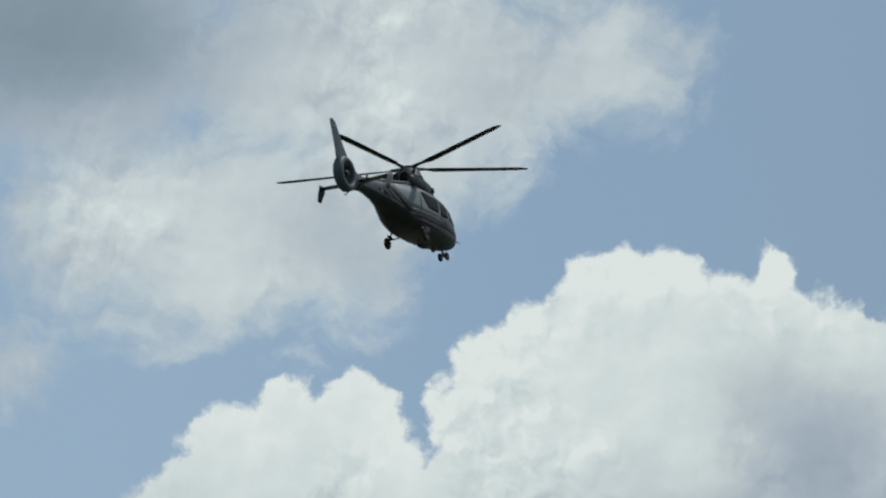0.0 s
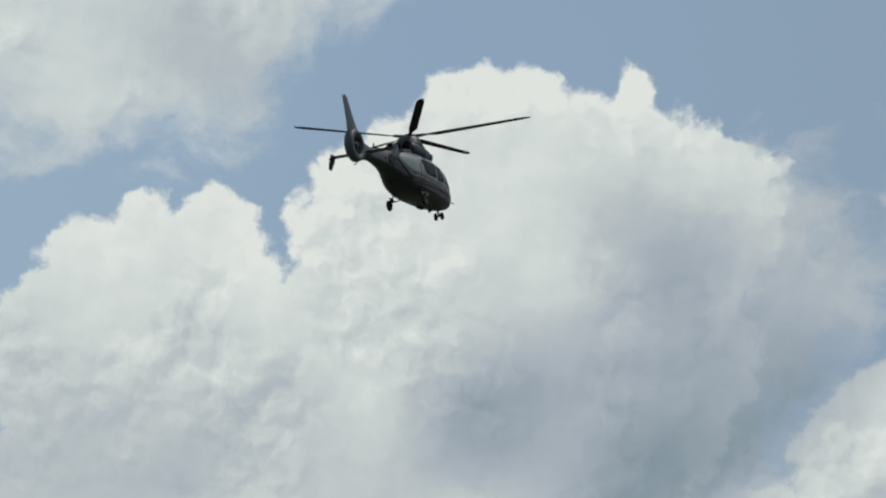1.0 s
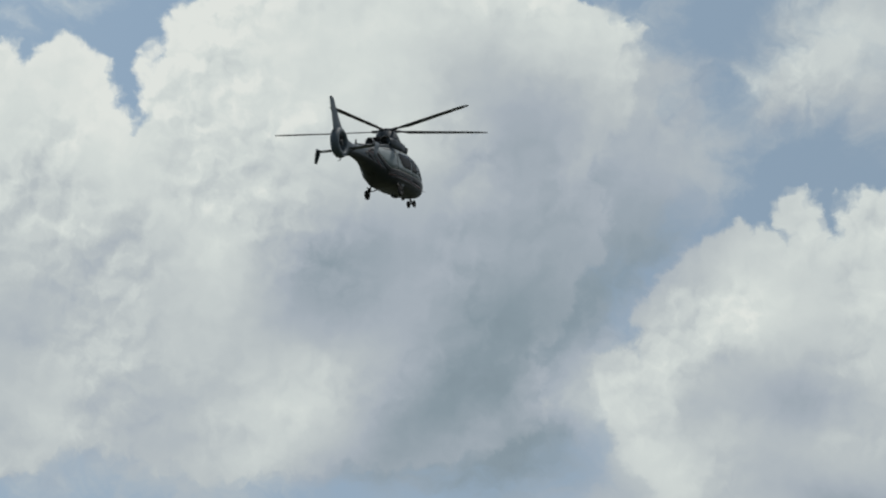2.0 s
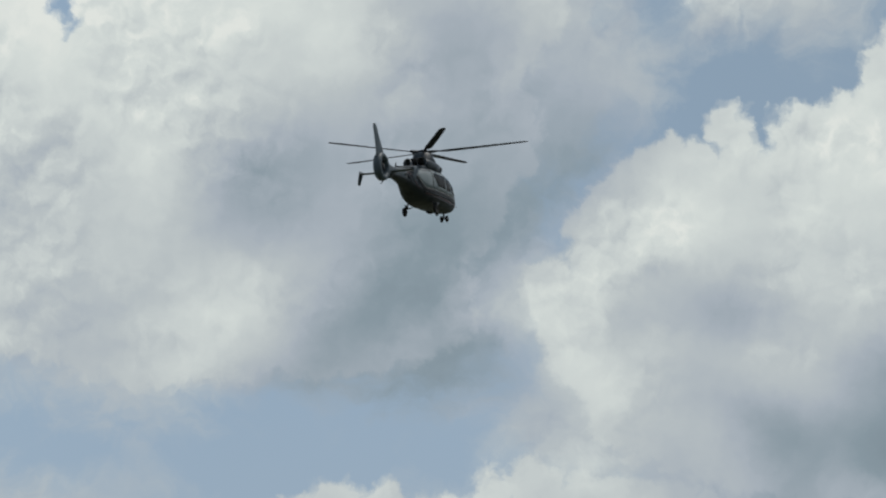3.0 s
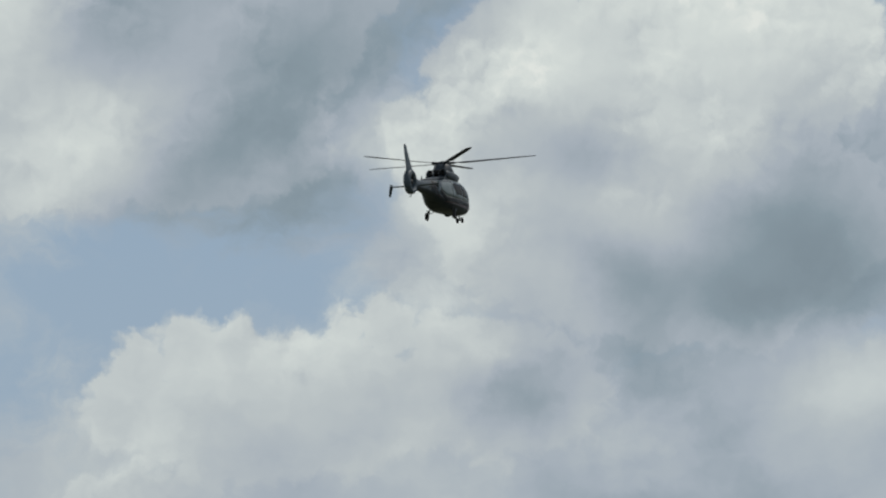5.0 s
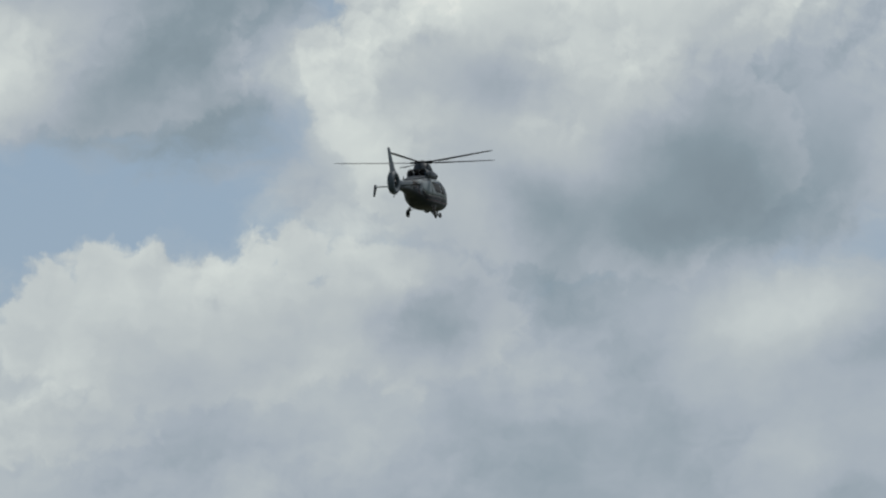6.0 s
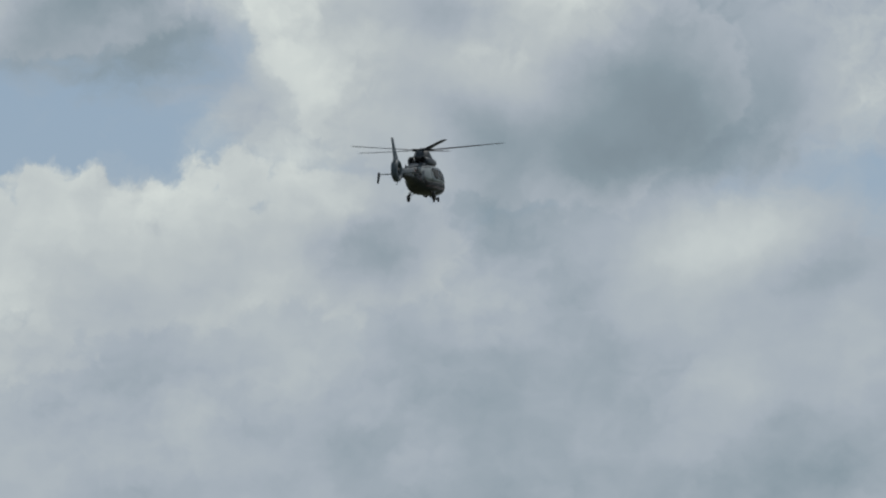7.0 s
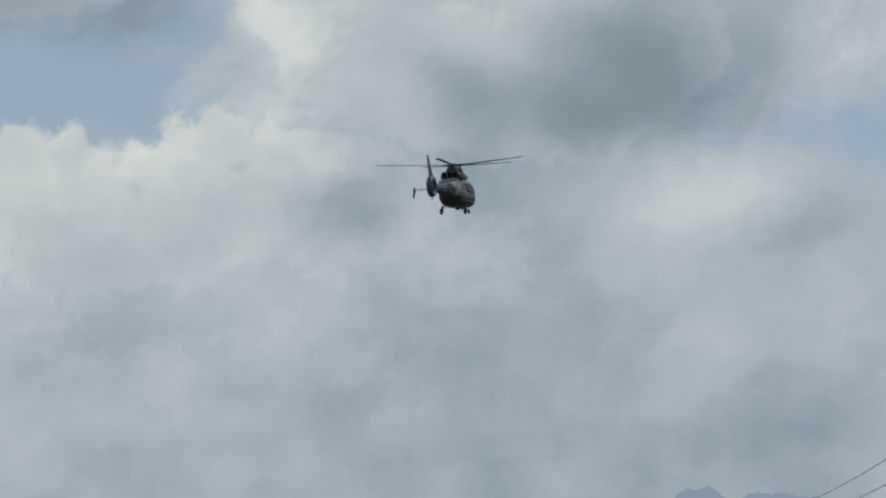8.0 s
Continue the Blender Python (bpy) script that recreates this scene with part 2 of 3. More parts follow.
def inside(p, rows, blend):
    """Degrees inside the union of ellipses (az, el, half width, half height, turn)."""
    total = -20.0
    s = wn("ShaderNodeSeparateXYZ", i0=p)
    x, y = s.outputs[0], s.outputs[1]
    for az, el, ra, re, turn in rows:
        n = WN.new("ShaderNodeMapping")
        n.vector_type = "TEXTURE"
        WL.new(chained(x, y, total), n.inputs[0])
        n.inputs[1].default_value, n.inputs[2].default_value, n.inputs[3].default_value = (az, el, 0), (0, 0, radians(turn)), (ra, re, 1e6)
        r = min(ra, re)
        length = wn("ShaderNodeVectorMath", operation="LENGTH", i0=n.outputs[0]).outputs["Value"]
        d = m("MULTIPLY_ADD", length, -r, r)
        total = m("SMOOTH_MAX", d, total, blend)
    return total


def spots(p, rows, start):
    """Sum of soft spots (az, el, half width, half height, turn, amount)."""
    total = start
    s = wn("ShaderNodeSeparateXYZ", i0=p)
    x, y = s.outputs[0], s.outputs[1]
    for az, el, ra, re, turn, amount in rows:
        n = WN.new("ShaderNodeMapping")
        n.vector_type = "TEXTURE"
        WL.new(chained(x, y, total), n.inputs[0])
        n.inputs[1].default_value, n.inputs[2].default_value, n.inputs[3].default_value = (az, el, 0), (0, 0, radians(turn)), (ra, re, 1e6)
        g = WN.new("ShaderNodeTexGradient")
        g.gradient_type = "SPHERICAL"
        WL.new(n.outputs[0], g.inputs[0])
        glow = smooth(g.outputs["Fac"], 0.0, 1.0)
        total = m("MULTIPLY_ADD", glow, amount, total)
    return total


way = wn("ShaderNodeTexCoord").outputs["Generated"]
sep = wn("ShaderNodeSeparateXYZ", i0=way)
az = m("MULTIPLY", m("ARCTAN2", sep.outputs[0], sep.outputs[1]), 57.29578)
el = m("MULTIPLY", m("ARCSINE", sep.outputs[2]), 57.29578)
flat = wn("ShaderNodeCombineXYZ", i0=az, i1=el, i2=0.0).outputs[0]

# turbulence that bends every outline
swirl = vm("SUBTRACT", wnoise(flat, 0.35, 3, 0.5).outputs["Color"], (0.5, 0.5, 0.5))
curl = vm("SUBTRACT", wnoise(flat, 1.6, 6, 0.6).outputs["Color"], (0.5, 0.5, 0.5))
bent = vm("ADD", flat, vm("ADD", vm("MULTIPLY", swirl, (0.5, 0.4, 0)), vm("MULTIPLY", curl, (0.62, 0.5, 0))))
fluff = wnoise(bent, 0.55, 8, 0.55).outputs["Fac"]
lumps = wvoronoi(bent, 1.5, 3, 0.55)
lumps_lit = wvoronoi(vm("ADD", bent, (-0.09, 0.15, 0)), 1.5, 3, 0.55)
billow = wnoise(bent, 0.75, 5, 0.5).outputs["Fac"]
billow_lit = wnoise(vm("ADD", bent, (-0.14, 0.24, 0)), 0.75, 5, 0.5).outputs["Fac"]
patchy = m("MULTIPLY_ADD", smooth(wnoise(flat, 0.33, 2, 0.5).outputs["Fac"], 0.38, 0.66), 0.70, 0.30)
relief = m("MULTIPLY_ADD", m("MULTIPLY", m("SUBTRACT", lumps_lit, lumps), patchy), 0.40, m("MULTIPLY", m("SUBTRACT", billow, billow_lit), 0.75))
wisps = wnoise(vm("MULTIPLY", bent, (0.8, 1.1, 1)), 0.55, 9, 0.6, 0.4).outputs["Fac"]

crisp = inside(bent, CRISP, 0.12)
crisp = m("ADD", crisp, m("MULTIPLY_ADD", lumps, -0.75, 0.20))
crisp = m("MULTIPLY_ADD", m("SUBTRACT", fluff, 0.5), 0.8, crisp)
crisp_alpha = smooth(crisp, -0.08, 0.20)
veil = inside(bent, SOFT, 0.5)
veil = m("MULTIPLY_ADD", m("SUBTRACT", wisps, 0.5), 3.0, veil)
veil_alpha = smooth(veil, -0.7, 1.0)

# beyond the stretch of sky that these banks cover, broken cloud goes on
beyond = m("MAXIMUM", m("SUBTRACT", m("ABSOLUTE", m("SUBTRACT", az, 7.0)), 18.5), m("SUBTRACT", el, 29.0))
broken = m("ADD", m("MULTIPLY", m("SUBTRACT", wnoise(way, 5.0, 6, 0.55, 0.0, "3D").outputs["Fac"], 0.47), 9.0), 0.0)
broken_alpha = m("MULTIPLY", smooth(broken, -0.4, 1.2), smooth(beyond, 0.0, 3.0))

light = spots(vm("ADD", flat, vm("ADD", vm("MULTIPLY", swirl, (0.6, 0.5, 0)), vm("MULTIPLY", curl, (0.50, 0.38, 0)))), LIGHT, 0.55)
puffy = m("MULTIPLY", m("MULTIPLY_ADD", smooth(el, 4.0, 16.0), 0.6, 0.4), patchy)
grain = m("ADD", relief, m("MULTIPLY", m("SUBTRACT", fluff, 0.5), 0.34))
puffy = m("MULTIPLY", puffy, m("MULTIPLY_ADD", smooth(light, 0.20, 0.70), 0.65, 0.35))
light = m("MULTIPLY_ADD", grain, puffy, light)
rim = m("MULTIPLY", m("SUBTRACT", 1.0, smooth(crisp, 0.1, 1.1)), m("MULTIPLY", crisp_alpha, 0.085))
light = m("ADD", light, rim)
mottle = m("MULTIPLY", m("SUBTRACT", wnoise(bent, 0.45, 3, 0.5).outputs["Fac"], 0.5), smooth(el, 13.0, 7.0))
light = m("MULTIPLY_ADD", mottle, 0.30, light)
banks = m("MULTIPLY", m("SUBTRACT", wnoise(vm("MULTIPLY", bent, (0.7, 1.3, 1)), 1.0, 4, 0.5).outputs["Fac"], 0.5), smooth(el, 11.5, 6.5))
light = m("MULTIPLY_ADD", banks, 0.14, light)
ramp = WN.new("ShaderNodeValToRGB")
WL.new(light, ramp.inputs[0])
tones = ramp.color_ramp.elements
tones[0].position, tones[0].color = 0.0, (0.190, 0.243, 0.282, 1)
tones[1].position, tones[1].color = 1.0, (0.735, 0.768, 0.730, 1)
for where, tone in ((0.21, (0.243, 0.308, 0.352)), (0.42, (0.377, 0.429, 0.480)), (0.63, (0.474, 0.522, 0.538)), (0.9, (0.645, 0.695, 0.672))):
    tones.new(where).color = (*tone, 1)
cloud_colour = ramp.outputs["Color"]

air = WN.new("ShaderNodeTexSky")
air.sky_type = "NISHITA"
air.sun_disc = False
air.sun_elevation, air.sun_rotation = radians(SUN_EL), radians(SUN_AZ)
air_colour = vm("SCALE", air.outputs[0])
air_colour.node.inputs["Scale"].default_value = 0.10
blue = wmix(0.75, air_colour, (0.285, 0.392, 0.502))
pale = m("MULTIPLY", smooth(el, 17.0, 4.0), 0.8)
blue = wmix(pale, blue, (0.320, 0.402, 0.490))
deep = m("MULTIPLY", smooth(az, 2.0, 15.0), smooth(el, 9.0, 18.0))
blue = wmix(deep, blue, (0.252, 0.342, 0.442))
blue = wmix(m("MULTIPLY", smooth(az, 4.0, -8.0), 0.6), blue, (0.335, 0.445, 0.555))
colour = wmix(m("MULTIPLY", broken_alpha, 0.9), blue, (0.55, 0.57, 0.57))
colour = wmix(m("MULTIPLY", veil_alpha, 0.93), colour, cloud_colour)
colour = wmix(crisp_alpha, colour, cloud_colour)
background = wn("ShaderNodeBackground", i0=colour, i1=1.0)
WL.new(background.outputs[0], wn("ShaderNodeOutputWorld").inputs[0])

sun = new("sun", bpy.data.lights.new("sun", "SUN"))
sun.data.energy, sun.data.angle, sun.data.color = 2.6, radians(2.0), (1.0, 0.95, 0.88)
sun_way = Vector((math.sin(radians(SUN_AZ)) * math.cos(radians(SUN_EL)), math.cos(radians(SUN_AZ)) * math.cos(radians(SUN_EL)), math.sin(radians(SUN_EL))))
sun.matrix_world = look(sun_way * 300, (0, 0, 0))


# ---- materials ----
def material(name, colour, rough=0.5, metal=0.0, vary=0.15, scale=3.0, bump=0.0, coat=0.0, gloss=0.25):
    """A principled surface with wear at two scales."""
    mat = bpy.data.materials.new(name)
    mat.use_nodes = True
    n, l = mat.node_tree.nodes, mat.node_tree.links
    p = n["Principled BSDF"]
    where = n.new("ShaderNodeTexCoord").outputs["Object"]
    big, fine = n.new("ShaderNodeTexNoise"), n.new("ShaderNodeTexNoise")
    for t, s, d in ((big, scale, 4), (fine, scale * 14, 3)):
        l.new(where, t.inputs["Vector"])
        t.inputs["Scale"].default_value, t.inputs["Detail"].default_value = s, d
    both = n.new("ShaderNodeMath")
    both.operation = "MULTIPLY_ADD"
    l.new(fine.outputs["Fac"], both.inputs[0])
    both.inputs[1].default_value = 0.35
    l.new(big.outputs["Fac"], both.inputs[2])
    mix = n.new("ShaderNodeMix")
    mix.data_type = "RGBA"
    l.new(both.outputs[0], mix.inputs[0])
    mix.inputs[6].default_value = (*[c * (1 - vary) for c in colour], 1)
    mix.inputs[7].default_value = (*[min(1, c * (1 + vary * 0.6)) for c in colour], 1)
    l.new(mix.outputs[2], p.inputs["Base Color"])
    r = n.new("ShaderNodeMapRange")
    l.new(both.outputs[0], r.inputs[0])
    r.inputs[3].default_value, r.inputs[4].default_value = max(0.03, rough - 0.08), min(1, rough + 0.1)
    l.new(r.outputs[0], p.inputs["Roughness"])
    p.inputs["Metallic"].default_value = metal
    p.inputs["Specular IOR Level"].default_value = gloss
    p.inputs["Coat Weight"].default_value = coat
    if bump:
        b = n.new("ShaderNodeBump")
        b.inputs["Strength"].default_value, b.inputs["Distance"].default_value = bump, 0.01
        l.new(both.outputs[0], b.inputs["Height"])
        l.new(b.outputs[0], p.inputs["Normal"])
    return mat


GREY = material("grey_paint", (0.150, 0.178, 0.192), 0.44, 0.0, 0.2, 0.9)
FINISH = material("mid_grey_tail_paint", (0.047, 0.063, 0.077), 0.46, 0.0, 0.25, 1.3)
SLATE = material("slate_grey_paint", (0.018, 0.026, 0.035), 0.45, 0.0, 0.2, 0.9)
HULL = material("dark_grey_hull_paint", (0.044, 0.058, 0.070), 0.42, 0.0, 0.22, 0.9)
DARK = material("dark_blue_paint", (0.007, 0.008, 0.011), 0.5, 0.0, 0.2, 1.2)
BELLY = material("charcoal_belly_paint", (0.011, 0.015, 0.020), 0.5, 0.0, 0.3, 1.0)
RED = material("dull_red_pinstripe", (0.060, 0.024, 0.024), 0.4, 0.0, 0.15, 2.0)
PALE = material("pale_grey_marking", (0.20, 0.21, 0.21), 0.45, 0.0, 0.1, 3.0)
BLADE = material("black_composite_blade", (0.009, 0.010, 0.012), 0.7, 0.0, 0.25, 1.5)
METAL = material("dull_steel", (0.035, 0.036, 0.038), 0.5, 0.4, 0.2, 4.0)
HEAT = material("heat_stained_steel", (0.19, 0.20, 0.21), 0.45, 0.3, 0.35, 2.5)
SOOT = material("soot_black", (0.006, 0.006, 0.006), 0.9, 0.0, 0.3, 3.0)
RUBBER = material("tyre_rubber", (0.018, 0.018, 0.019), 0.8, 0.0, 0.2, 6.0, 0.2)
GLASS = material("smoked_acrylic_glass", (0.004, 0.005, 0.006), 0.15, 0.0, 0.1, 1.0)
GLASS.node_tree.nodes["Principled BSDF"].inputs["Specular IOR Level"].default_value = 0.04
CABLE = material("weathered_cable_sheath", (0.15, 0.16, 0.175), 0.7, 0.0, 0.2, 0.5)
CONCRETE = material("pole_concrete", (0.33, 0.32, 0.30), 0.85, 0.0, 0.2, 1.5, 0.3)
GROUND = material("dry_grass_ground", (0.080, 0.088, 0.052), 0.95, 0.0, 0.45, 0.02, 0.0)


def lamp_material(name, colour, strength):
    mat = bpy.data.materials.new(name)
    mat.use_nodes = True
    p = mat.node_tree.nodes["Principled BSDF"]
    p.inputs["Base Color"].default_value = (*colour, 1)
    p.inputs["Emission Color"].default_value = (*colour, 1)
    p.inputs["Emission Strength"].default_value = strength
    return mat


RED_LAMP = lamp_material("red_navigation_lens", (0.25, 0.03, 0.02), 0.02)


def hazy_wood():
    """Wooded slopes seen through kilometres of air: dark leaves under bluish airlight."""
    mat = bpy.data.materials.new("far_wooded_slope")
    mat.use_nodes = True
    n, l = mat.node_tree.nodes, mat.node_tree.links
    p = n["Principled BSDF"]
    p.inputs["Roughness"].default_value = 0.95
    noise_a = n.new("ShaderNodeTexNoise")
    noise_a.inputs["Scale"].default_value, noise_a.inputs["Detail"].default_value = 0.02, 8
    l.new(n.new("ShaderNodeTexCoord").outputs["Object"], noise_a.inputs["Vector"])
    ramp_a = n.new("ShaderNodeValToRGB")
    l.new(noise_a.outputs["Fac"], ramp_a.inputs[0])
    ramp_a.color_ramp.elements[0].position, ramp_a.color_ramp.elements[0].color = 0.35, (0.03, 0.045, 0.025, 1)
    ramp_a.color_ramp.elements[1].position, ramp_a.color_ramp.elements[1].color = 0.65, (0.07, 0.09, 0.05, 1)
    l.new(ramp_a.outputs[0], p.inputs["Base Color"])
    airlight = n.new("ShaderNodeEmission")
    airlight.inputs[0].default_value, airlight.inputs[1].default_value = (0.262, 0.334, 0.422, 1), 1.0
    mixed = n.new("ShaderNodeMixShader")
    mixed.inputs[0].default_value = 0.85
    l.new(p.outputs[0], mixed.inputs[1])
    l.new(airlight.outputs[0], mixed.inputs[2])
    l.new(mixed.outputs[0], n["Material Output"].inputs[0])
    return mat


HAZY = hazy_wood()


# ---- mesh helpers ----
def part(name, bm, mat, parent=None, label="", smooth_shade=True):
    """One mesh object from a bmesh, under a thing or a part."""
    bmesh.ops.recalc_face_normals(bm, faces=bm.faces)
    me = bpy.data.meshes.new(name)
    bm.to_mesh(me)
    bm.free()
    for q in me.polygons:
        q.use_smooth = smooth_shade
    me.materials.append(mat)
    ob = new(name, me)
    ob.parent = parent
    if label:
        tagged(ob, label)
    return ob


def loft(rings, caps=True, closed=True):
    """A skin over rings of points with equal counts."""
    bm = bmesh.new()
    vs = [[bm.verts.new(p) for p in ring] for ring in rings]
    k = len(rings[0])
    for a, b in zip(vs, vs[1:]):
        for i in range(k if closed else k - 1):
            bm.faces.new((a[i], a[(i + 1) % k], b[(i + 1) % k], b[i]))
    if caps:
        bm.faces.new(vs[0][::-1])
        bm.faces.new(vs[-1])
    return bm


def tube(path, radius, sides=10):
    """A round bar along points; radius: one number or one for each point."""
    pts = [Vector(p) for p in path]
    radii = radius if isinstance(radius, (list, tuple)) else [radius] * len(pts)
    rings = []
    for i, p in enumerate(pts):
        d = (pts[min(i + 1, len(pts) - 1)] - pts[max(i - 1, 0)]).normalized()
        side = d.cross(Vector((0, 0, 1)) if abs(d.z) < 0.9 else Vector((1, 0, 0))).normalized()
        up = side.cross(d)
        rings.append([p + radii[i] * (math.cos(a) * side + math.sin(a) * up) for a in [2 * math.pi * j / sides for j in range(sides)]])
    return loft(rings)


def ring_y(profile, centre, sides=36):
    """A body turned about the y axis at centre from (radius, y) pairs, closed on itself."""
    bm = bmesh.new()
    vs = []
    for j in range(sides):
        a = 2 * math.pi * j / sides
        vs.append([bm.verts.new((centre[0] + r * math.cos(a), centre[1] + y, centre[2] + r * math.sin(a))) for r, y in profile])
    k = len(profile)
    for j in range(sides):
        a, b = vs[j], vs[(j + 1) % sides]
        for i in range(k):
            bm.faces.new((a[i], a[(i + 1) % k], b[(i + 1) % k], b[i]))
    return bm


def box(size, at, bevel=0.0, turn=None):
    bm = bmesh.new()
    bmesh.ops.create_cube(bm, size=1.0)
    bmesh.ops.scale(bm, vec=size, verts=bm.verts)
    if bevel:
        bmesh.ops.bevel(bm, geom=list(bm.edges), offset=bevel, segments=2, affect="EDGES")
    if turn is not None:
        bmesh.ops.transform(bm, matrix=turn, verts=bm.verts)
    bmesh.ops.translate(bm, vec=at, verts=bm.verts)
    return bm


def join(*bms):
    out = bmesh.new()
    for b in bms:
        me = bpy.data.meshes.new("joint")
        b.to_mesh(me)
        b.free()
        out.from_mesh(me)
        bpy.data.meshes.remove(me)
    return out


# ---- the land: ground to the horizon, far wooded hills ----
def build_ground():
    bm = bmesh.new()
    rings = [[(r * math.cos(a), r * math.sin(a), 0.0 if r < 3000 else -2.0) for a in [2 * math.pi * j / 96 for j in range(96)]] for r in (0.5, 30, 120, 400, 1200, 2600, 4900)]
    vs = [[bm.verts.new(p) for p in ring] for ring in rings]
    for a, b in zip(vs, vs[1:]):
        for i in range(96):
            bm.faces.new((a[i], a[(i + 1) % 96], b[(i + 1) % 96], b[i]))
    bm.faces.new(vs[0])
    tagged(part("ground", bm, GROUND), "flat dry grass land reaching the horizon", "ground", kind="structure")


def hill_height(az):
    """Crest of the hills in degrees above the horizon along the azimuth."""
    knoll = 0.50 * math.exp(-((az - 19.12) / 0.54) ** 4) * 1.0
    knoll += 0.37 * math.exp(-((az - 20.85) / 1.05) ** 4)
    swell = 1.65 - 0.045 * abs(az - 20)
    rough = 0.07 * noise.noise((az * 3.1, 0.3, 0)) + 0.045 * noise.noise((az * 9.0, 2.0, 0)) + 0.04 * noise.noise((az * 27, 5, 0)) + 0.026 * noise.noise((az * 70, 7, 0))
    return max(0.4, swell + knoll + rough)


def build_hills():
    bm = bmesh.new()
    far, steps = 4200.0, 1500
    low, high, back = [], [], []
    for i in range(steps + 1):
        azd = -30 + 70 * i / steps
        a = radians(azd)
        top = 1.6 + far * math.tan(radians(hill_height(azd)))
        low.append(bm.verts.new((far * 0.94 * math.sin(a), far * 0.94 * math.cos(a), -2)))
        mid_r = far * 0.975
        high.append((bm.verts.new((mid_r * math.sin(a), mid_r * math.cos(a), top * 0.62)), bm.verts.new((far * math.sin(a), far * math.cos(a), top))))
        back.append(bm.verts.new((far * 1.06 * math.sin(a), far * 1.06 * math.cos(a), -2)))
    for i in range(steps):
        bm.faces.new((low[i], low[i + 1], high[i + 1][0], high[i][0]))
        bm.faces.new((high[i][0], high[i + 1][0], high[i + 1][1], high[i][1]))
        bm.faces.new((high[i][1], high[i + 1][1], back[i + 1], back[i]))
    tagged(part("far_hills", bm, HAZY), "low wooded hills blue with distance", "hills", kind="structure")


# ---- overhead line at the edge of the field ----
def build_line():
    """Three poles and the two cables between them, one a metre under the other."""
    feet = [Vector((18.4, 20.0, 0)), Vector((44.4, 100.5, 0)), Vector((70.6, 182.0, 0))]
    tops = [8.35, 7.84, 7.66]
    def pole_mesh(height):
        rows = [[(r * math.cos(a), r * math.sin(a), z) for a in [2 * math.pi * j / 16 for j in range(16)]] for z, r in ((0, 0.17), (height * 0.5, 0.14), (height - 0.02, 0.11), (height, 0.09))]
        return loft(rows)
    for foot, top in zip(feet, tops):
        pole = part("utility_pole", pole_mesh(top + 0.1), CONCRETE)
        pole.location = foot
        tagged(pole, "round concrete utility pole carrying two cables", "pole", group="poles of the overhead line")
        for drop in (0.0, 1.12):
            part("cable_clamp", box((0.10, 0.26, 0.09), (0, 0, top - drop), 0.012, Matrix.Rotation(radians(-18), 4, "Z")), METAL, pole, "steel cable clamp")
    for k in range(2):
        for drop in (0.0, 1.12):
            path = []
            for i in range(31):
                u = i / 30
                p = feet[k].lerp(feet[k + 1], u)
                path.append(Vector((p.x, p.y, tops[k] + (tops[k + 1] - tops[k]) * u - drop - 1.0 * u * (1 - u))))
            cable = part("overhead_cable", tube(path, 0.019, 8), CABLE)
            tagged(cable, "dark sagging overhead cable strung between utility poles", "cable", group="cables of the overhead line")


build_ground()
build_hills()
build_line()


# ---- helicopter: x forward, y to its left, z up, rotor mast at x = 0 ----
# stations: x, belly z, roof z, half width, squareness
STATIONS = [
    (4.22, 0.74, 0.90, 0.06, 2.0), (4.12, 0.60, 1.04, 0.26, 2.1), (3.85, 0.47, 1.26, 0.47, 2.2), (3.45, 0.38, 1.58, 0.66, 2.3), (2.95, 0.32, 1.98, 0.82, 2.4),
    (2.40, 0.28, 2.30, 0.94, 2.6), (1.70, 0.26, 2.48, 1.00, 2.8), (0.80, 0.25, 2.54, 1.03, 3.0), (-0.20, 0.25, 2.55, 1.03, 3.0), (-1.00, 0.28, 2.53, 1.01, 2.9),
    (-1.70, 0.40, 2.48, 0.93, 2.7), (-2.40, 0.66, 2.38, 0.76, 2.5), (-3.10, 0.92, 2.26, 0.56, 2.4), (-3.90, 1.12, 2.14, 0.42, 2.2), (-4.80, 1.24, 2.02, 0.33, 2.1),
    (-5.50, 1.26, 1.96, 0.28, 2.0), (-6.00, 1.20, 2.03, 0.25, 2.1), (-6.30, 1.12, 2.12, 0.235, 2.3), (-6.50, 1.06, 2.20, 0.22, 2.5),
]


def station(x):
    """Belly, roof, half width and squareness at x."""
    rows = STATIONS
    if x >= rows[0][0]:
        return rows[0][1:]
    for a, b in zip(rows, rows[1:]):
        if b[0] <= x <= a[0]:
            f = (a[0] - x) / (a[0] - b[0])
            return tuple(p + (q - p) * f for p, q in zip(a[1:], b[1:]))
    return rows[-1][1:]


def hull(x, angle, out=0.0):
    """A point of the skin at x; angle 0 is its left flank, 90 its roof."""
    zb, zt, w, n = station(x)
    c, s = math.cos(radians(angle)), math.sin(radians(angle))
    y = math.copysign(abs(c) ** (2 / n), c) * (w + out)
    z = (zb + zt) / 2 + math.copysign(abs(s) ** (2 / n), s) * ((zt - zb) / 2 + out)
    return Vector((x, y, z))


def flank(x, z, side, out=0.0):
    """The skin's point at x and height z on the left (side 1) or right (-1)."""
    zb, zt, w, n = station(x)
    h = max(-0.995, min(0.995, (z - (zb + zt) / 2) / ((zt - zb) / 2)))
    return Vector((x, side * ((w + out) * (1 - abs(h) ** n) ** (1 / n)), z))


